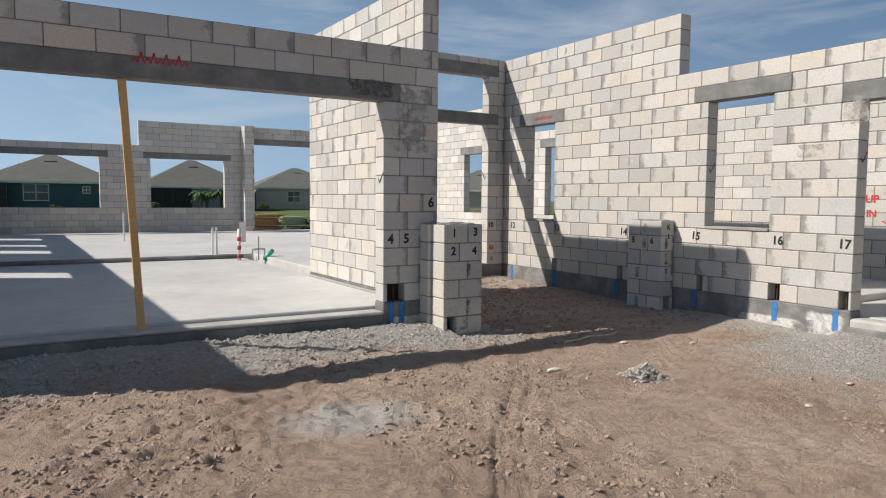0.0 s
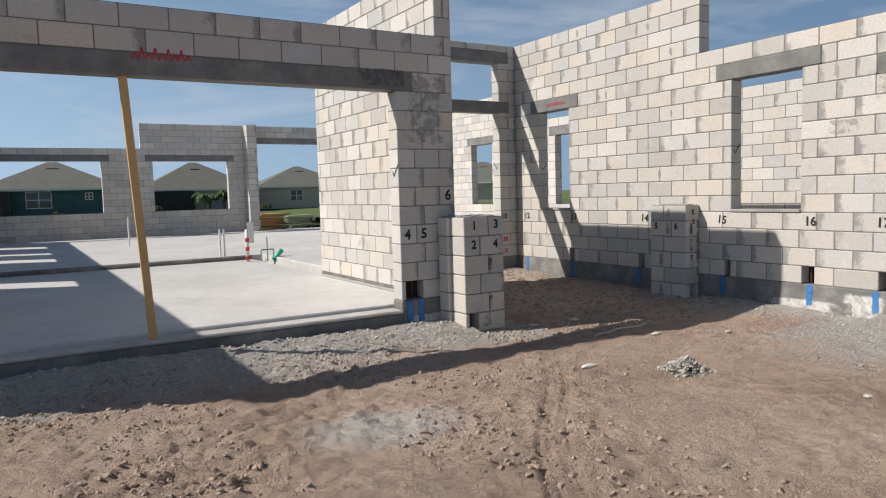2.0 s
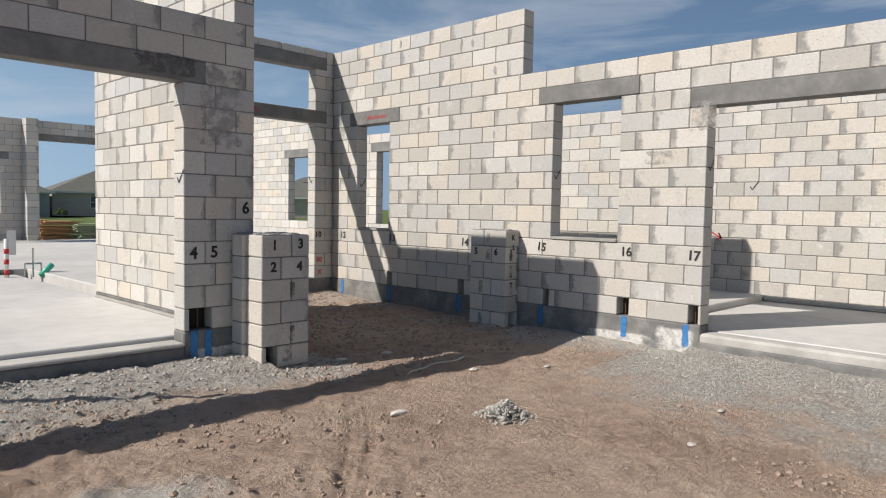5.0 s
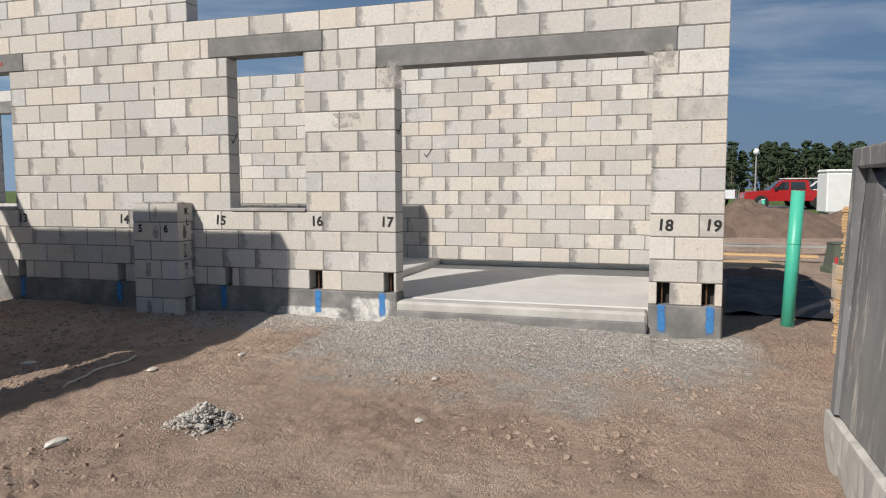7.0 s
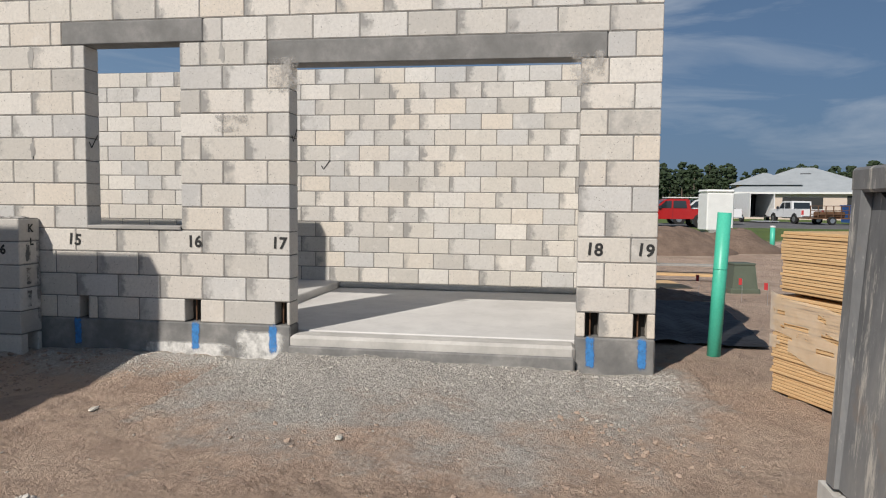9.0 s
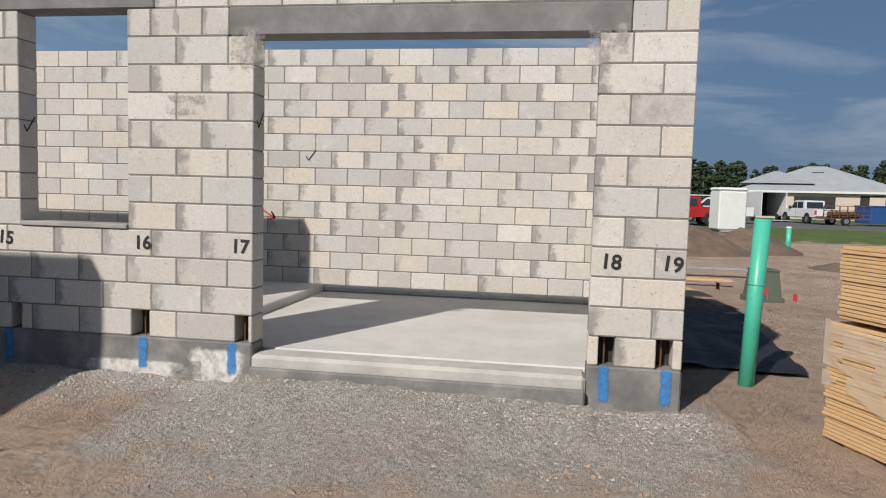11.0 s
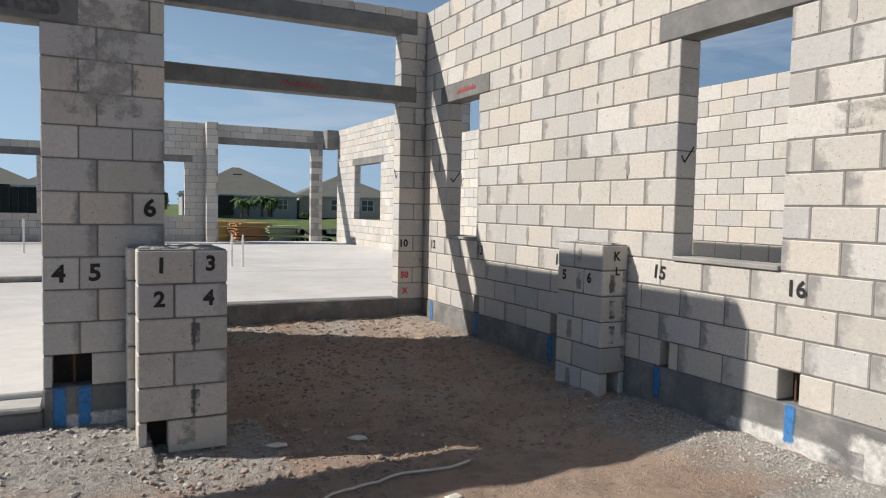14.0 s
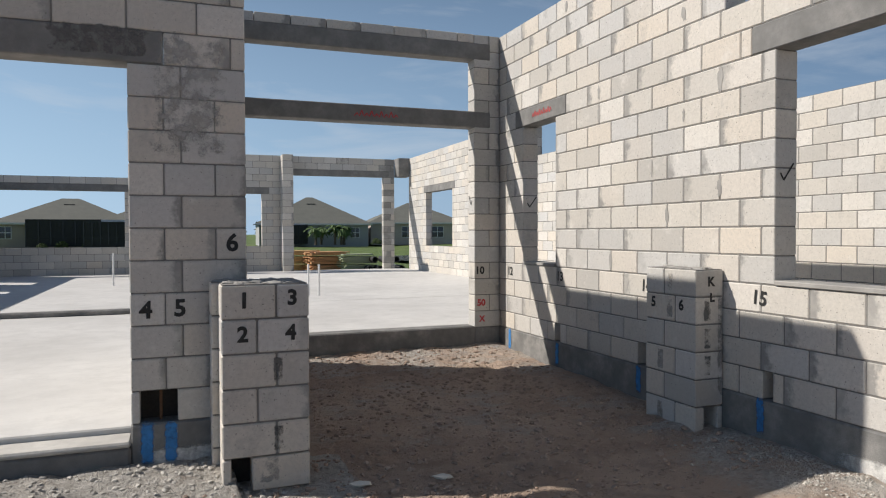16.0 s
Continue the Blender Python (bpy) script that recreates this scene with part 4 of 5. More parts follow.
tb = thing("utility_box", 15.1, -1.35, -0.12, 8, "squat dark green utility box on the dirt", "utility box")
tb.scale = (0.72, 0.72, 0.85)
part("plinth", Geo().box(-0.36, 0.36, -0.36, 0.36, 0, 0.14, 0.02), M_BOX, tb)
g = Geo().add([(-0.31, -0.31, 0.14), (0.31, -0.31, 0.14), (0.31, 0.31, 0.14), (-0.31, 0.31, 0.14), (-0.25, -0.25, 0.62), (0.25, -0.25, 0.62), (0.25, 0.25, 0.62), (-0.25, 0.25, 0.62)],
              [(0, 3, 2, 1), (4, 5, 6, 7), (0, 1, 5, 4), (1, 2, 6, 5), (2, 3, 7, 6), (3, 0, 4, 7)])
part("cover", g, M_BOX, tb)
part("lid", Geo().box(-0.27, 0.27, -0.27, 0.27, 0.62, 0.66, 0.015), M_BOX, tb)
for x, y in ((13.2, -0.9), (12.6, -1.1), (13.6, -0.35)):
    fl = thing("marker_flag", x, y, -0.06, 30, "small red marker flag on a wire", "flag", "marker flags")
    part("wire", Geo().tube((0, 0, 0), (0, 0, 0.4), 0.003, None, 6), M_RIM, fl)
    part("flag", Geo().box(0, 0.07, -0.002, 0.002, 0.3, 0.4), M_REDPAINT, fl)
for x, y, l, rz, lab in ((18.0, 0.6, 4.2, 85, 0), (20.5, -0.5, 4.8, 92, 1), (20.9, 1.0, 3.6, 80, 1)):
    bd = thing("board", x, y, -0.08, rz, "weathered board lying on the dirt", "board", "loose boards")
    part("plank", Geo().box(-l / 2, l / 2, -0.14, 0.14, 0, 0.05, 0.005), M_PLY if lab == 0 else M_SILL, bd)
pl = thing("plywood_sheet", 14.6, 0.9, 0.03, 100, "pale plywood sheet lying on the dirt", "board")
part("sheet", Geo().box(-1.2, 1.2, -0.6, 0.6, 0.02, 0.035), M_PLY, pl)
# black plastic far off; nearer, the sheet stands in for the wall's shadow
g = Geo()
rng = random.Random(4)
cols = 22
vs = []
for j in range(cols + 1):
    for i in range(cols + 1):
        u, w = i / cols, j / cols
        vs.append((9.2 + 3.6 * u, -0.15 + 1.15 * w - 0.3 * u, 0.06 + 0.09 * abs(noise.noise(Vector((u * 6, w * 3, 1)))) - 0.05 * u))
g.add(vs, [(j * (cols + 1) + i, j * (cols + 1) + i + 1, (j + 1) * (cols + 1) + i + 1, (j + 1) * (cols + 1) + i) for j in range(cols) for i in range(cols)])
solo("plastic_shade_sheet", g, M_SHEET, "crumpled black plastic sheet, its near part standing for the wall's shade", "sheet", smooth=True)



def mound(x, y, r, h, seed):
    g, n, m = Geo(), 44, 16
    vs = [(0, 0, h)]
    for j in range(1, m + 1):
        for i in range(n):
            a, d = 2 * math.pi * i / n, r * j / m
            p = Vector((d * math.cos(a) * 1.3, d * math.sin(a), 0))
            q = p * 1.4 + Vector((seed, 0, 0))
            z = h * (1 - (j / m) ** 1.6) * (1 + 0.35 * noise.noise(q * 0.6)) + (0.16 * abs(noise.noise(q * 1.6)) + 0.07 * noise.noise(q * 4)) * (1 - j / m) - 0.12 * (j == m)
            vs.append((p.x, p.y, z))
    fs = [(0, 1 + i, 1 + (i + 1) % n) for i in range(n)]
    fs += [(1 + (j - 1) * n + i, 1 + j * n + i, 1 + j * n + (i + 1) % n, 1 + (j - 1) * n + (i + 1) % n) for j in range(1, m) for i in range(n)]
    ob = solo("dirt_mound", g.add(vs, fs), M_DUG, "heap of dug brown dirt across the yard", "dirt mound", "dug dirt heaps")
    ob.matrix_basis = pose(x, y, ground_height(x, y) - 0.03, 0, 0, 80)


for k, (x, y, rr, hh) in enumerate(((29.5, -1.6, 2.6, 1.15), (30.5, -4.6, 1.8, 0.85), (28.5, 1.8, 2.4, 1.0), (13.4, 0.2, 0.8, 0.14), (24.0, -6.5, 1.2, 0.3))):
    mound(x, y, rr, hh, k * 7)

# loose stones, grit and clods
rng = random.Random(11)


def scatter(name, count, mat, zone, sizes, label, squash=0.6):
    g = Geo()
    for _ in range(count):
        x, y = zone()
        r = sizes[0] + (sizes[1] - sizes[0]) * rng.random() ** 4
        g.blob((x, y, ground_height(x, y) + r * 0.2), r, rng, squash, 0.45)
    solo(name, g, mat, label, "gravel", "", "stuff")


def strip_east():
    y = rng.uniform(1.0, 6.4)
    return 7.68 - abs(rng.gauss(0, 0.55 if 1.5 < y < 4.6 else 0.25)), y


def strip_front():
    return rng.uniform(-1.8, 4.5), 7.05 - abs(rng.gauss(0, 0.45))


def strip_porch():
    return rng.uniform(4.4, 7.6), rng.uniform(5.8, 10.4)


def anywhere():
    return rng.uniform(-1.5, 7.5), rng.uniform(0.9, 6.6)


def clumps():
    while True:
        x, y = rng.uniform(-1.5, 7.3), rng.uniform(0.9, 6.6)
        if noise.noise(Vector((x * 0.9, y * 0.9, 5))) + 0.16 * (2 - x / 1.6) > rng.uniform(-0.1, 0.6):
            return x, y


def pile():
    return rng.gauss(4.6, 0.085), rng.gauss(4.2, 0.10)


scatter("gravel", 7000, M_GRIT, strip_east, (0.002, 0.013), "grey stone grit along the sunlit wall")
scatter("gravel", 5000, M_GRIT, strip_front, (0.002, 0.02), "grey stone grit along the garage edge")
scatter("gravel", 5500, M_CLOD, strip_porch, (0.003, 0.026), "small stones in the shaded entry")
scatter("pebbles", 2200, M_STONE, anywhere, (0.002, 0.012), "pebbles scattered over the dirt")
scatter("clods", 13000, M_CLOD, clumps, (0.003, 0.022), "crumbs of dry dirt", 0.75)
g = Geo()
for _ in range(1000):
    x, y = pile()
    d = math.hypot(x - 4.6, y - 4.2)
    g.blob((x, y, ground_height(x, y) + max(0, 0.13 - 0.6 * d) * rng.random()), rng.uniform(0.003, 0.011) + (0.02 * rng.random() if rng.random() < 0.05 else 0), rng, 0.8, 0.4)
solo("grit_pile", g, M_GRIT, "small heap of grey mortar grit on the dirt", "gravel", "", "stuff")
for x, y, r in ((4.11, 4.78, 0.055), (5.55, 5.35, 0.04), (6.2, 5.0, 0.035), (5.9, 3.2, 0.03), (5.4, 6.4, 0.05), (5.0, 3.0, 0.03), (4.9, 6.5, 0.045)):
    st = Geo().blob((0, 0, 0), r, rng, 0.35, 0.35)
    ob = solo("stone", st, M_PALE, "pale flat chip of block on the dirt", "stone", "pale chips")
    ob.location = (x, y, ground_height(x, y) + 0.012)
    ob.scale = (1.5, 0.8, 1)
g = Geo()
pts = [Vector((4.9 + 0.98 * t, 5.55 + 0.3 * t + 0.06 * math.sin(5 * t), 0)) for t in np.linspace(0, 1, 14)]
for p in pts:
    p.z = ground_height(p.x, p.y) + 0.012
vs = []
for p in pts:
    vs += [(p.x + 0.002 * math.cos(a), p.y + 0.008 * math.cos(a), p.z + 0.008 * math.sin(a)) for a in [math.pi * i / 3 for i in range(6)]]
g.add(vs, [(6 * k + i, 6 * k + (i + 1) % 6, 6 * k + 6 + (i + 1) % 6, 6 * k + 6 + i) for k in range(len(pts) - 1) for i in range(6)])
solo("string", g, M_PALE, "pale mason's line lying on the dirt", "string")


# ---- distance ----
def hip_roof(g, w, d, z, h, over=0.5):
    a, b = w / 2 + over, d / 2 + over
    r = max(0.3, a - b)
    g.add([(-a, -b, z), (a, -b, z), (a, b, z), (-a, b, z), (-r, 0, z + h), (r, 0, z + h)], [(0, 1, 5, 4), (1, 2, 5), (2, 3, 4, 5), (3, 0, 4), (0, 3, 2, 1)])


def window_part(root, x, y, z, w, h, n=2, m=2):
    """A window in a wall that looks to -y."""
    win = part("window", Geo().box(x - w / 2, x + w / 2, y - 0.03, y + 0.02, z, z + h), M_GLASS, root)
    fr = Geo()
    for i in range(n + 1):
        px = x - w / 2 + w * i / n
        fr.box(px - 0.04, px + 0.04, y - 0.06, y - 0.02, z - 0.04, z + h + 0.04)
    for j in range(m + 1):
        pz = z + h * j / m
        fr.box(x - w / 2, x + w / 2, y - 0.055, y - 0.025, pz - 0.04, pz + 0.04)
    part("window_frame", fr, M_TRIM, win, "white window frame")


def house(x, y, rz, w, d, wall_mat, roof_mat, label, hw=2.75, hr=3.4, windows=(), wing=None, base=0.0, group="houses"):
    root = thing("house", x, y, base, rz, label, "house", group)
    part("wall", Geo().box(-w / 2, w / 2, -d / 2, d / 2, -0.5, hw), wall_mat, root)
    g = Geo()
    hip_roof(g, w, d, hw, hr)
    part("roof", g, roof_mat, root)
    part("fascia", Geo().box(-w / 2 - 0.52, w / 2 + 0.52, -d / 2 - 0.52, -d / 2 - 0.48, hw - 0.2, hw + 0.03), M_TRIM, root, "white eaves board")
    part("roof_vent", Geo().box(-0.6, 0.6, -d / 2 * 0.30, -d / 2 * 0.30 + 0.15, hw + hr * 0.70, hw + hr * 0.75), M_SCREEN_SHADE, root)
    for wx, wz, ww, wh in windows:
        window_part(root, wx, -d / 2, wz, ww, wh)
    if wing:
        wx, ww, wd = wing
        part("wing", Geo().box(wx - ww / 2, wx + ww / 2, -d / 2 - wd, -d / 2 + 0.1, -0.5, hw), wall_mat, root)
        g = Geo()
        hip_roof(g, ww, wd + 3, hw - 0.02, hr * 0.6)
        ob = part("wing_roof", g, roof_mat, root)
        ob.location = (wx, -d / 2 - wd / 2 + 1.5, 0)
        for k in (-0.25, 0.25):
            window_part(root, wx + k * ww, -d / 2 - wd, 0.9, 1.4, 1.3)
    return root


def screen_room(root, x0, x1, y0, y1, h, n):
    """A dark insect-screen enclosure with thin posts."""
    part("screen", Geo().box(x0, x1, y0, y1, 0, h), M_SCREEN_SHADE, root, "dark screened enclosure")
    for i in range(n + 1):
        px = x0 + (x1 - x0) * i / n
        part("post", Geo().box(px - 0.05, px + 0.05, y0 - 0.08, y0 - 0.01, 0, h), M_DARKCAR, root)
    for z in (0.9, h - 0.08):
        part("rail", Geo().box(x0, x1, y0 - 0.09, y0 - 0.02, z, z + 0.08), M_DARKCAR, root)


h1 = house(4.0, 91, -4, 13, 12, M_TEAL, M_SHINGLE, "teal stucco house with a grey shingle hip roof", 2.9, 3.1, [(-1.3, 0.9, 2.3, 1.7), (3.4, 1.7, 0.7, 0.7), (5.6, 1.0, 0.6, 1.3)], base=0.2)
screen_room(h1, -8.5, -3.8, -7.5, -5.5, 2.7, 6)
h2 = house(22.5, 107, -4, 15, 14, M_GREYST, M_SHINGLE, "grey stucco house with a tall shingle hip roof", 2.75, 4.0, [(3.0, 1.6, 1.6, 0.6), (5.6, 0.8, 1.2, 1.4)], base=0.2)
screen_room(h2, -7.2, -1.2, -8.5, -6.8, 2.6, 5)
h3 = house(38.5, 108, -8, 14, 13, M_BEIGE, M_SHINGLE, "beige stucco house with a shingle hip roof", 2.75, 3.2, [(-1.5, 0.6, 1.8, 1.6), (3.0, 0.6, 1.8, 1.6)], base=0.4)
h0 = house(-8.5, 103, 2, 15, 13, M_TAN, M_SHINGLE, "tan stucco house with a wide screened pool cage", 2.75, 3.2, [(-6.2, 0.9, 1.2, 1.4)], base=0.2)
screen_room(h0, -3.6, 7.5, -10.5, -6.4, 3.1, 9)
h9 = house(-30, 100, 6, 15, 13, M_BEIGE, M_SHINGLE, "beige stucco house with a shingle hip roof", base=0.2, windows=[(-3, 0.9, 1.6, 1.4), (3, 0.9, 1.6, 1.4)])
house(66, 96, -35, 14, 13, M_BEIGE, M_SHINGLE, "beige stucco house beyond the east wall", base=0.3, windows=[(-3, 0.9, 1.6, 1.4), (3, 0.9, 1.6, 1.4)])
house(90, 84, -48, 14, 13, M_GREYST, M_SHINGLE, "pale grey stucco house beyond the east wall", base=0.3, windows=[(-3, 0.9, 1.6, 1.4), (3, 0.9, 1.6, 1.4)])
hb = house(98, -26, -105 + 180, 17, 15, M_PINK, M_SHEATH, "unfinished pale block house under grey roof underlay", 3.0, 3.2, [], base=0.2, group="")
hb.matrix_basis = pose(96, -29.0, 0.2, 0, 0, -105)
# near-black panels on the solid wall stand for the bays' shaded insides
part("garage_opening", Geo().box(-2.6, 1.6, -7.52, -7.4, 0, 2.4), M_SCREEN_SHADE, hb, "dark panel for a shaded garage bay")
part("opening", Geo().box(4.0, 7.5, -7.52, -7.4, 0, 2.6), M_SCREEN_SHADE, hb, "dark panel for a shaded porch bay")
part("panel", Geo().box(4.9, 6.4, -7.56, -7.5, 0.1, 2.5), M_PINK, hb)
g = Geo()
hip_roof(g, 7, 9, 3.9, 1.6)
part("upper_roof", g, M_SHEATH, hb).location = (-4.5, -1.5, 0)
part("upper_wall", Geo().box(-7.7, -1.3, -5.4, 2.6, 2.5, 3.9), M_LUMBER, hb)

solo("road", Geo().box(52, 60, -160, 60, -0.2, 0.09), M_ROAD, "grey asphalt road past the houses", "road", "", "structure")
solo("road", Geo().box(60, 72, -22, -13, -0.2, 0.088), M_ROAD, "grey asphalt driveway", "road", "", "structure")
g = Geo()
n = 40
g.add([(18.5 + 3.2 * math.cos(2 * math.pi * i / n), 42 + 6 * math.sin(2 * math.pi * i / n), 0.06) for i in range(n)], [tuple(range(n))])
solo("water", g, M_WATER, "still dark pond behind the house", "water", "", "structure")


def wheel(root, x, y, r=0.38):
    t = part("wheel", Geo().tube((x, y - 0.13, r), (x, y + 0.13, r), r, None, 20), M_TYRE, root)
    part("rim", Geo().tube((x, y - 0.14, r), (x, y + 0.14, r), r * 0.58, None, 14), M_RIM, t)


def pickup(x, y, z, rz, mat, label):
    """A pickup truck, 5.6 m long, its nose to +x."""
    root = thing("pickup_truck", x, y, z, rz, label, "truck", "parked trucks")

    def side(outline, y0, y1, name, m, lab=""):
        g = Geo()
        n = len(outline)
        g.add([(px, yy, pz) for yy in (y0, y1) for px, pz in outline], [(i, (i + 1) % n, n + (i + 1) % n, n + i) for i in range(n)] + [tuple(range(n)), tuple(range(n, 2 * n))])
        return part(name, g, m, root, lab)

    side([(-2.8, 0.55), (2.7, 0.5), (2.8, 0.7), (2.75, 1.0), (2.6, 1.1), (1.2, 1.2), (-2.8, 1.2)], -0.95, 0.95, "body", mat)
    side([(1.25, 1.18), (0.55, 1.8), (0.3, 1.87), (-0.9, 1.87), (-1.05, 1.8), (-1.15, 1.18)], -0.82, 0.82, "cab", mat)
    for s in (-1, 1):
        for a in ([(1.0, 1.24), (0.5, 1.72), (0.12, 1.74), (0.12, 1.24)], [(0.0, 1.24), (0.0, 1.74), (-0.82, 1.74), (-0.9, 1.24)]):
            side(a, 0.825 * s, 0.84 * s, "side_window", M_GLASS)
        side([(0.06, 0.62), (0.06, 1.22), (0.04, 1.22), (0.04, 0.62)], 0.95 * s, 0.957 * s, "door_seam", M_DARKCAR)
        part("mirror", Geo().box(0.85, 1.0, s * 1.0 - 0.1, s * 1.0 + 0.1, 1.2, 1.42, 0.03), M_DARKCAR, root)
        part("headlight", Geo().box(2.68, 2.82, s * 0.75 - 0.16, s * 0.75 + 0.16, 0.78, 0.96, 0.02), M_RIM, root)
        part("tail_light", Geo().box(-2.83, -2.78, s * 0.83 - 0.09, s * 0.83 + 0.09, 0.75, 1.1, 0.01), M_REDPAINT, root)
        for wx in (1.75, -1.75):
            wheel(root, wx, s * 0.85)
            part("wheel_arch", Geo().tube((wx, s * 0.93, 0.42), (wx, s * 0.956, 0.42), 0.47, None, 18), M_SCREEN_SHADE, root)
    part("windscreen", Geo().add([(1.2, -0.72, 1.24), (1.2, 0.72, 1.24), (0.62, 0.66, 1.77), (0.62, -0.66, 1.77)], [(0, 1, 2, 3)]), M_GLASS, root)
    part("rear_window", Geo().add([(-1.17, -0.7, 1.24), (-1.17, 0.7, 1.24), (-1.08, 0.66, 1.74), (-1.08, -0.66, 1.74)], [(0, 1, 2, 3)]), M_GLASS, root)
    part("bumper", Geo().box(2.7, 2.9, -0.93, 0.93, 0.45, 0.65, 0.04), M_RIM, root)
    part("bumper", Geo().box(-2.95, -2.78, -0.9, 0.9, 0.48, 0.66, 0.04), M_RIM, root)
    part("load_bed", Geo().box(-2.7, -1.25, -0.8, 0.8, 1.0, 1.205), M_SCREEN_SHADE, root)
    return root


pickup(51.5, -5.9, 0.06, 95, M_REDCAR, "bright red pickup truck parked on the road's edge")
pickup(58, -0.6, 0.1, 80, M_WHITECAR, "white pickup truck parked behind a red one")
pickup(57.5, -9.0, 0.1, 95, M_WHITECAR, "white work truck parked behind a red one")
pickup(65.5, -18.3, 0.1, 10, M_WHITECAR, "white flatbed work truck seen from behind")
pickup(70, -12.6, 0.1, 10, M_DARKCAR, "dark pickup truck parked by a house")
part("ladder_rack", Geo().box(-1.2, 2.6, -0.85, 0.85, 1.95, 2.02), M_TRIM, scene.objects["pickup_truck.002"])


def trailer(x, y, z, rz):
    root = thing("box_trailer", x, y, z, rz, "white enclosed cargo trailer with its rear door open", "trailer")
    for y0, y1 in ((-1.05, -1.0), (1.0, 1.05)):
        part("side_wall", Geo().box(-2.2, 2.2, y0, y1, 0.45, 2.5), M_WHITE, root)
    part("roof", Geo().box(-2.2, 2.2, -1.05, 1.05, 2.5, 2.56), M_WHITE, root)
    # floor and front wall are near-black to paint the open inside's shade
    part("floor_panel", Geo().box(-2.2, 2.2, -1.0, 1.0, 0.45, 0.52), M_SCREEN_SHADE, root)
    part("front_wall", Geo().box(2.15, 2.2, -1.0, 1.0, 0.52, 2.5), M_SCREEN_SHADE, root)
    part("ramp_door", Geo().box(-3.6, -2.2, -0.95, 0.95, 0.1, 0.16), M_SHEATH, root)
    for s in (-1, 1):
        wheel(root, -0.4, s * 1.1, 0.33)
    return root


trailer(69.5, -16.0, 0.1, 5)
ut = thing("utility_trailer", 61.9, -19.6, 0.1, 100, "rusty flat trailer with mesh side gates", "trailer")
part("bed", Geo().box(-1.9, 1.9, -0.9, 0.9, 0.45, 0.55), M_RUST, ut)
for i in range(7):
    part("side_post", Geo().box(-1.85 + i * 0.61, -1.78 + i * 0.61, 0.85, 0.9, 0.55, 1.5), M_RUST, ut)
for z in (0.8, 1.1, 1.45):
    part("side_rail", Geo().box(-1.85, 1.85, 0.84, 0.89, z, z + 0.05), M_RUST, ut)
part("load", Geo().box(-1.2, 0.9, -0.5, 0.5, 0.56, 1.05, 0.1), M_RUST, ut)
for s in (-1, 1):
    wheel(ut, 0.2, s * 0.98, 0.32)
bs = thing("blue_skip", 66, -25.2, 0.1, 95, "blue steel rubbish skip", "skip")
part("tub", Geo().prism([(-1.1, 0.1), (-1.3, 1.5), (1.3, 1.5), (1.1, 0.1)], -2.6, 2.6), M_BLUE, bs)
part("rim", Geo().box(-2.65, 2.65, -1.36, 1.36, 1.5, 1.58), M_BLUE, bs)

tl = thing("portable_toilet", 43.5, -7.1, -0.02, 190, "white plastic portable toilet cabin", "toilet cabin")
part("cabin", Geo().box(-0.68, 0.68, -0.75, 0.75, 0.12, 2.2, 0.06), M_WHITE, tl)
part("roof", Geo().box(-0.72, 0.72, -0.79, 0.79, 2.2, 2.4, 0.09), M_WHITE, tl)
part("door", Geo().box(-0.715, -0.675, -0.42, 0.42, 0.2, 2.0, 0.01), M_WHITE, tl)
part("skid", Geo().box(-0.7, 0.7, -0.6, 0.6, 0, 0.12), M_SILL, tl)
for x, y, h in ((30.1, -6.25, 1.05), (42.5, -3.4, 0.9)):
    sp = thing("sewer_pipe", x, y, ground_height(x, y) - 0.1, 0, "short green plastic riser far across the dirt", "pipe")
    part("pipe", Geo().tube((0, 0, 0), (0, 0, h), 0.09, None, 14), M_PIPE, sp, "", True)
    part("cap", Geo().tube((0, 0, h), (0, 0, h + 0.06), 0.1, None, 14), M_WHITE, sp)
lp = thing("street_lamp", 61.5, -5.1, 0, 0, "slim street lamp with a globe top", "lamp")
part("pole", Geo().tube((0, 0, 0), (0, 0, 4.0), 0.07, 0.05, 10), M_SILL, lp)
part("globe", Geo().blob((0, 0, 4.25), 0.26, rng, 1.2, 0.02), M_WHITE, lp, "", True)


def lumber_stack(x, y, z, rz, rows, cols, length, mat, label, w=0.14, h=0.04):
    root = thing("lumber_stack", x, y, z, rz, label, "lumber stack", "rear lumber")
    r = random.Random(int(100 * x))
    for j in range(rows):
        for i in range(cols):
            o = r.uniform(-0.12, 0.12)
            zz = j * (h + 0.008) + (j // 6) * 0.05
            part("plank", Geo().box(-length / 2 + o, length / 2 + o, i * (w + 0.01), i * (w + 0.01) + w, zz, zz + h, 0.003), mat, root)
    return root


lumber_stack(9.6, 29.9, 0.02, 15, 15, 8, 1.5, M_ORANGE, "stack of orange-brown lumber on the ground")
lumber_stack(8.7, 30.6, 0.02, 10, 16, 5, 1.2, M_LUMBER, "stack of pale sawn lumber on the ground")
lumber_stack(10.7, 29.6, 0.02, 12, 13, 6, 1.3, M_GREENWOOD, "stack of green treated lumber")
st = thing("mesh_rolls", 11.7, 29.5, 0.02, 0, "dark rolls of wire mesh stacked on the ground", "wire rolls")
for i in range(7):
    part("roll", Geo().pipe((-0.7 + 0.22 * i, -0.3, 0.14 + 0.36 * (i % 2)), (-0.7 + 0.22 * i, 0.5, 0.14 + 0.36 * (i % 2)), 0.12, 0.03, 12), M_SCREEN_SHADE, st)


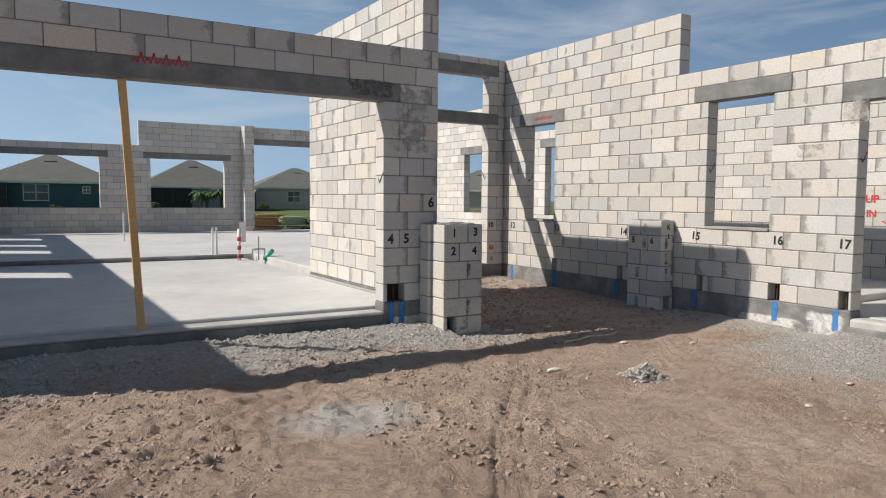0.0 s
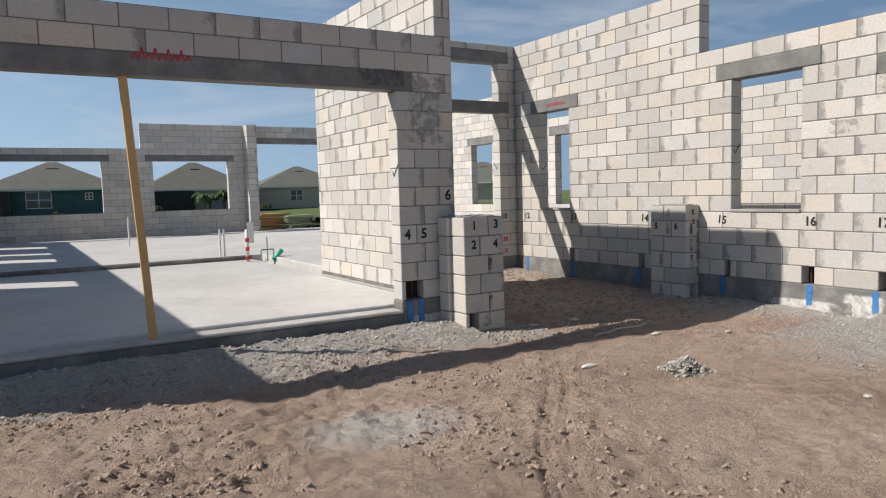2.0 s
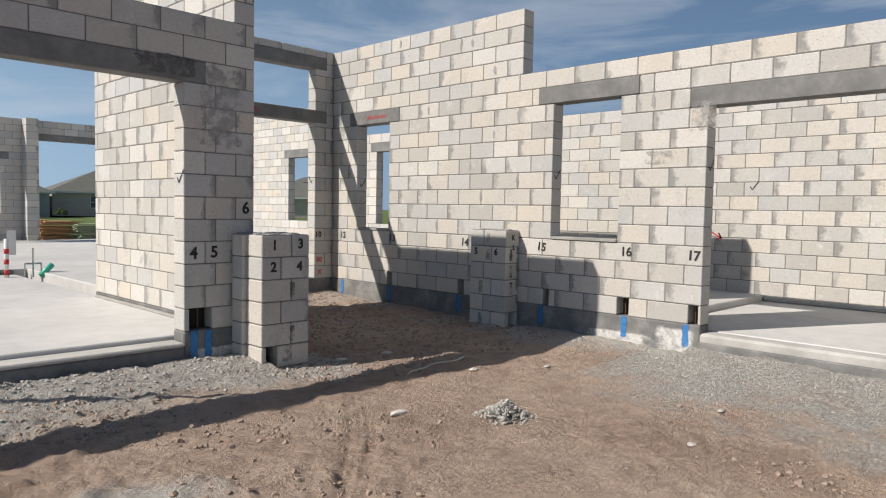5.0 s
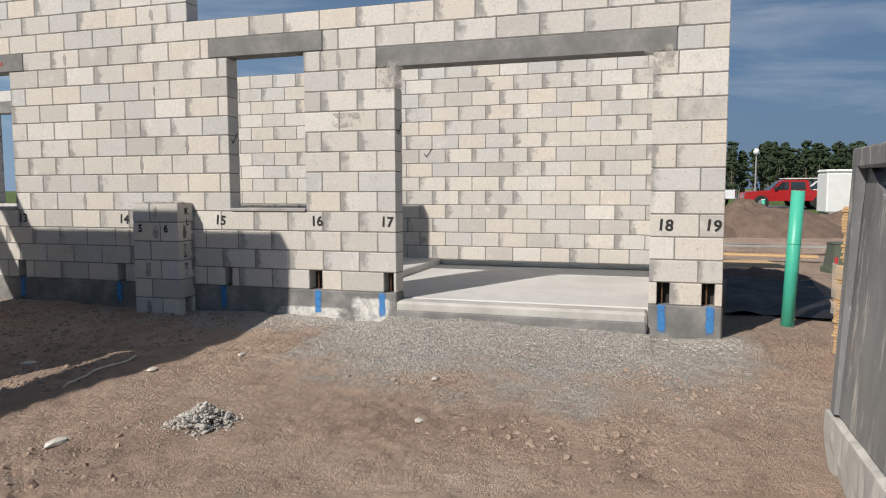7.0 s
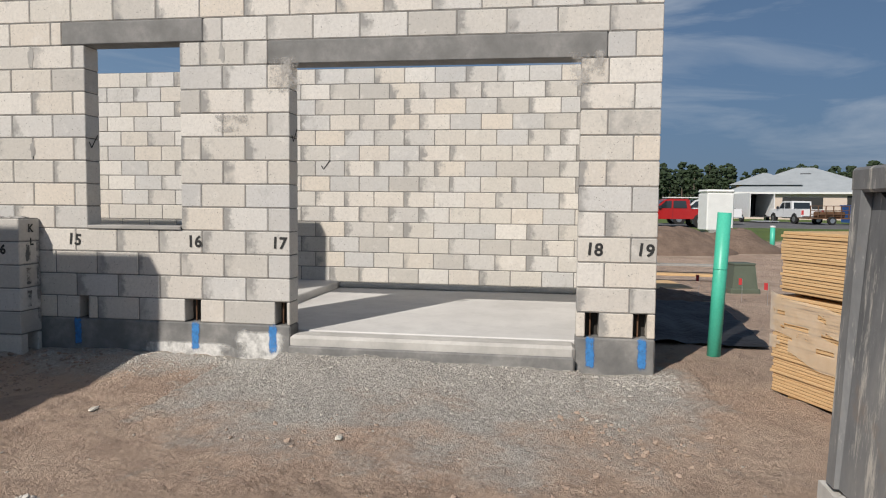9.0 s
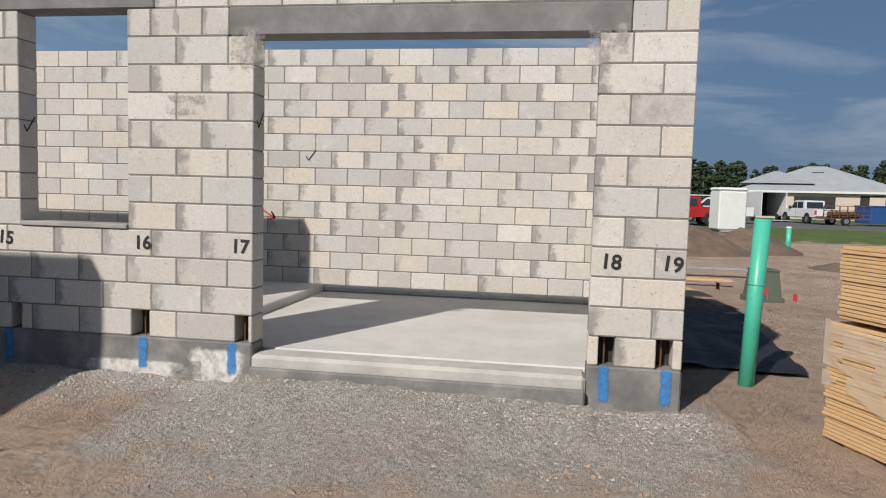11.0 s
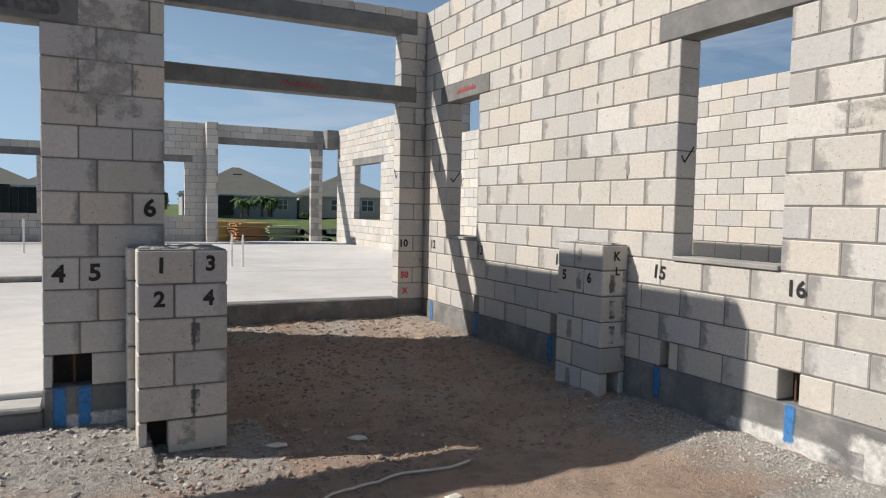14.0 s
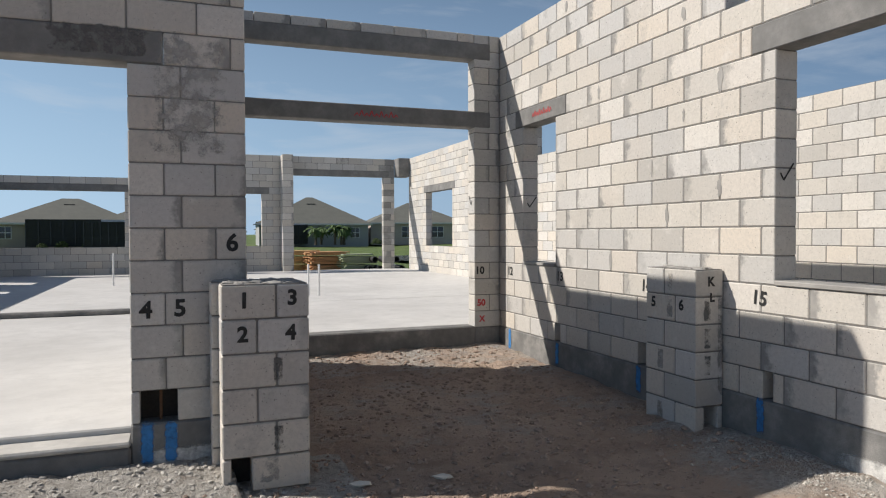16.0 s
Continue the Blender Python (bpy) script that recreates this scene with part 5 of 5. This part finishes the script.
def palm(x, y, h, seed):
    r = random.Random(seed)
    root = thing("palm_tree", x, y, 0.1, r.uniform(0, 360), "young palm with drooping green fronds on a lawn", "palm", "palms by the pond")
    g = Geo()
    for k in range(5):
        g.tube((0.05 * math.sin(k), 0, h * k / 5), (0.05 * math.sin(k + 1), 0, h * (k + 1) / 5), 0.19 - 0.015 * k, 0.17 - 0.015 * k, 9)
    part("trunk", g, M_BARK, root)
    g = Geo()
    for i in range(20):
        a, up, L = r.uniform(0, 6.28), r.uniform(-0.1, 1.1), r.uniform(1.3, 1.9)
        prev = Vector((0, 0, h))
        d = Vector((math.cos(a), math.sin(a), up))
        for s in range(7):
            cur = prev + d.normalized() * L / 7
            d.z -= 0.30
            side = Vector((-math.sin(a), math.cos(a), 0))
            for q in (-1, 1):
                for f in (0.2, 0.7):
                    b = prev.lerp(cur, f)
                    l = 0.42 * (1 - abs(s - 2.5) / 6)
                    tip = b + side * q * l + d.normalized() * 0.15 - Vector((0, 0, 0.16))
                    g.add([b - d.normalized() * 0.09, b + d.normalized() * 0.09, tip], [(0, 1, 2)])
            prev = cur
    part("crown", g, M_PALM, root)


for x, y, h, s in ((21.2, 95.2, 2.0, 1), (22.0, 95.6, 1.8, 2), (23.6, 94.4, 2.2, 3), (24.4, 94.0, 2.0, 4), (24.9, 94.6, 1.9, 5)):
    palm(x, y, h, s)


def shrub(x, y, r, seed, z=0.1):
    q = random.Random(seed)
    g = Geo()
    for _ in range(120):
        a, e, d = q.uniform(0, 6.28), q.uniform(0, 1.5), r * q.uniform(0.5, 1)
        g.blob((d * math.cos(a) * math.cos(e), d * math.sin(a) * math.cos(e), d * math.sin(e) * 0.9), r * 0.13, q, 0.6, 0.4)
    ob = solo("shrub", g, M_SHRUB, "small rounded green shrub at a house wall", "shrub", "garden shrubs")
    ob.location = (x, y, z)


for i, (x, y, r) in enumerate(((3.9, 83.5, 0.75), (15.8, 97.2, 0.9), (30.0, 97, 0.9), (-8, 91.3, 0.8), (-5.5, 91.4, 0.6), (-3, 91.5, 0.7), (-1, 91.5, 0.8), (-10, 91.5, 0.6))):
    shrub(x, y, r, 50 + i)


def woods(name, spots, label, seed):
    """A far belt of pines: trunks and crowns of many clumps."""
    q = random.Random(seed)
    tr, cr = Geo(), Geo()
    for x, y, h in spots:
        tr.tube((x, y, -0.5), (x + q.uniform(-0.3, 0.3), y, h * 0.95), 0.22, 0.06, 6, False)
        for _ in range(64):
            t = q.random() ** 0.6
            z = h * (0.1 + 0.9 * t)
            w = h * 0.20 * (1.05 - 0.65 * t)
            a = q.uniform(0, 6.28)
            cr.blob((x + w * math.cos(a) * q.random(), y + w * math.sin(a) * q.random(), z), h * q.uniform(0.022, 0.06), q, 0.75, 0.5)
    root = thing(name, 0, 0, 0, 0, label, "trees", "", "stuff")
    part("trunks", tr, M_BARK, root)
    part("crowns", cr, M_PINE, root)


q = random.Random(9)
woods("pine_woods", [(q.uniform(150, 185), q.uniform(-75, 45), q.uniform(6, 11)) for _ in range(340)], "dark green belt of pines beyond the road", 21)
woods("far_woods", [(q.uniform(20, 130), q.uniform(230, 270), q.uniform(4, 6)) for _ in range(200)], "distant belt of trees behind the houses", 22)
woods("far_woods", [(q.uniform(-130, 20), q.uniform(230, 270), q.uniform(3, 5)) for _ in range(90)], "low distant belt of trees", 23)

# dabs of mortar wiped over the joints
dq = random.Random(31)


def dab(face, at, a, z, w, h, parent):
    g, n = Geo(), 14
    ring = []
    for i in range(n):
        t = 2 * math.pi * i / n
        f = dq.uniform(0.6, 1.15)
        p = (a + w * f * math.cos(t), z + h * f * math.sin(t))
        ring.append((at, *p) if face == "x" else (p[0], at, p[1]))
    g.add(ring, [tuple(range(n))])
    part("mortar_dab", g, M_SILL, parent)


for _ in range(46):
    k = dq.randrange(1, 18)
    a = 1.15 + dq.randrange(1, 46) * B / 2 + (0 if k % 2 else 0)
    if (k >= 14 and a < 6.7) or (1.5 < a < 4.5 and k < 13) or (4.9 < a < 6.4 and 3 < k < 14) or (8.8 < a < 10.1 and 3 < k < 14) or a > 10.4 or (a > 6.4 and a < 7.3 and k < 6):
        continue
    dab("x", FX - 0.0025, a, S + (k + 0.5) * C, dq.uniform(0.012, 0.035), dq.uniform(0.06, 0.11), wall_a)

# ---- single blocks of the walls ----
for root, along, l, h, mid, z, height, thick in LATE:
    ob = bpy.data.objects.new("block", block_mesh(h - l, height, thick))
    scene.collection.objects.link(ob)
    ob.parent = root
    ob.matrix_basis = pose(l, mid, z) if along == "x" else pose(mid, l, z, 0, 0, 90)
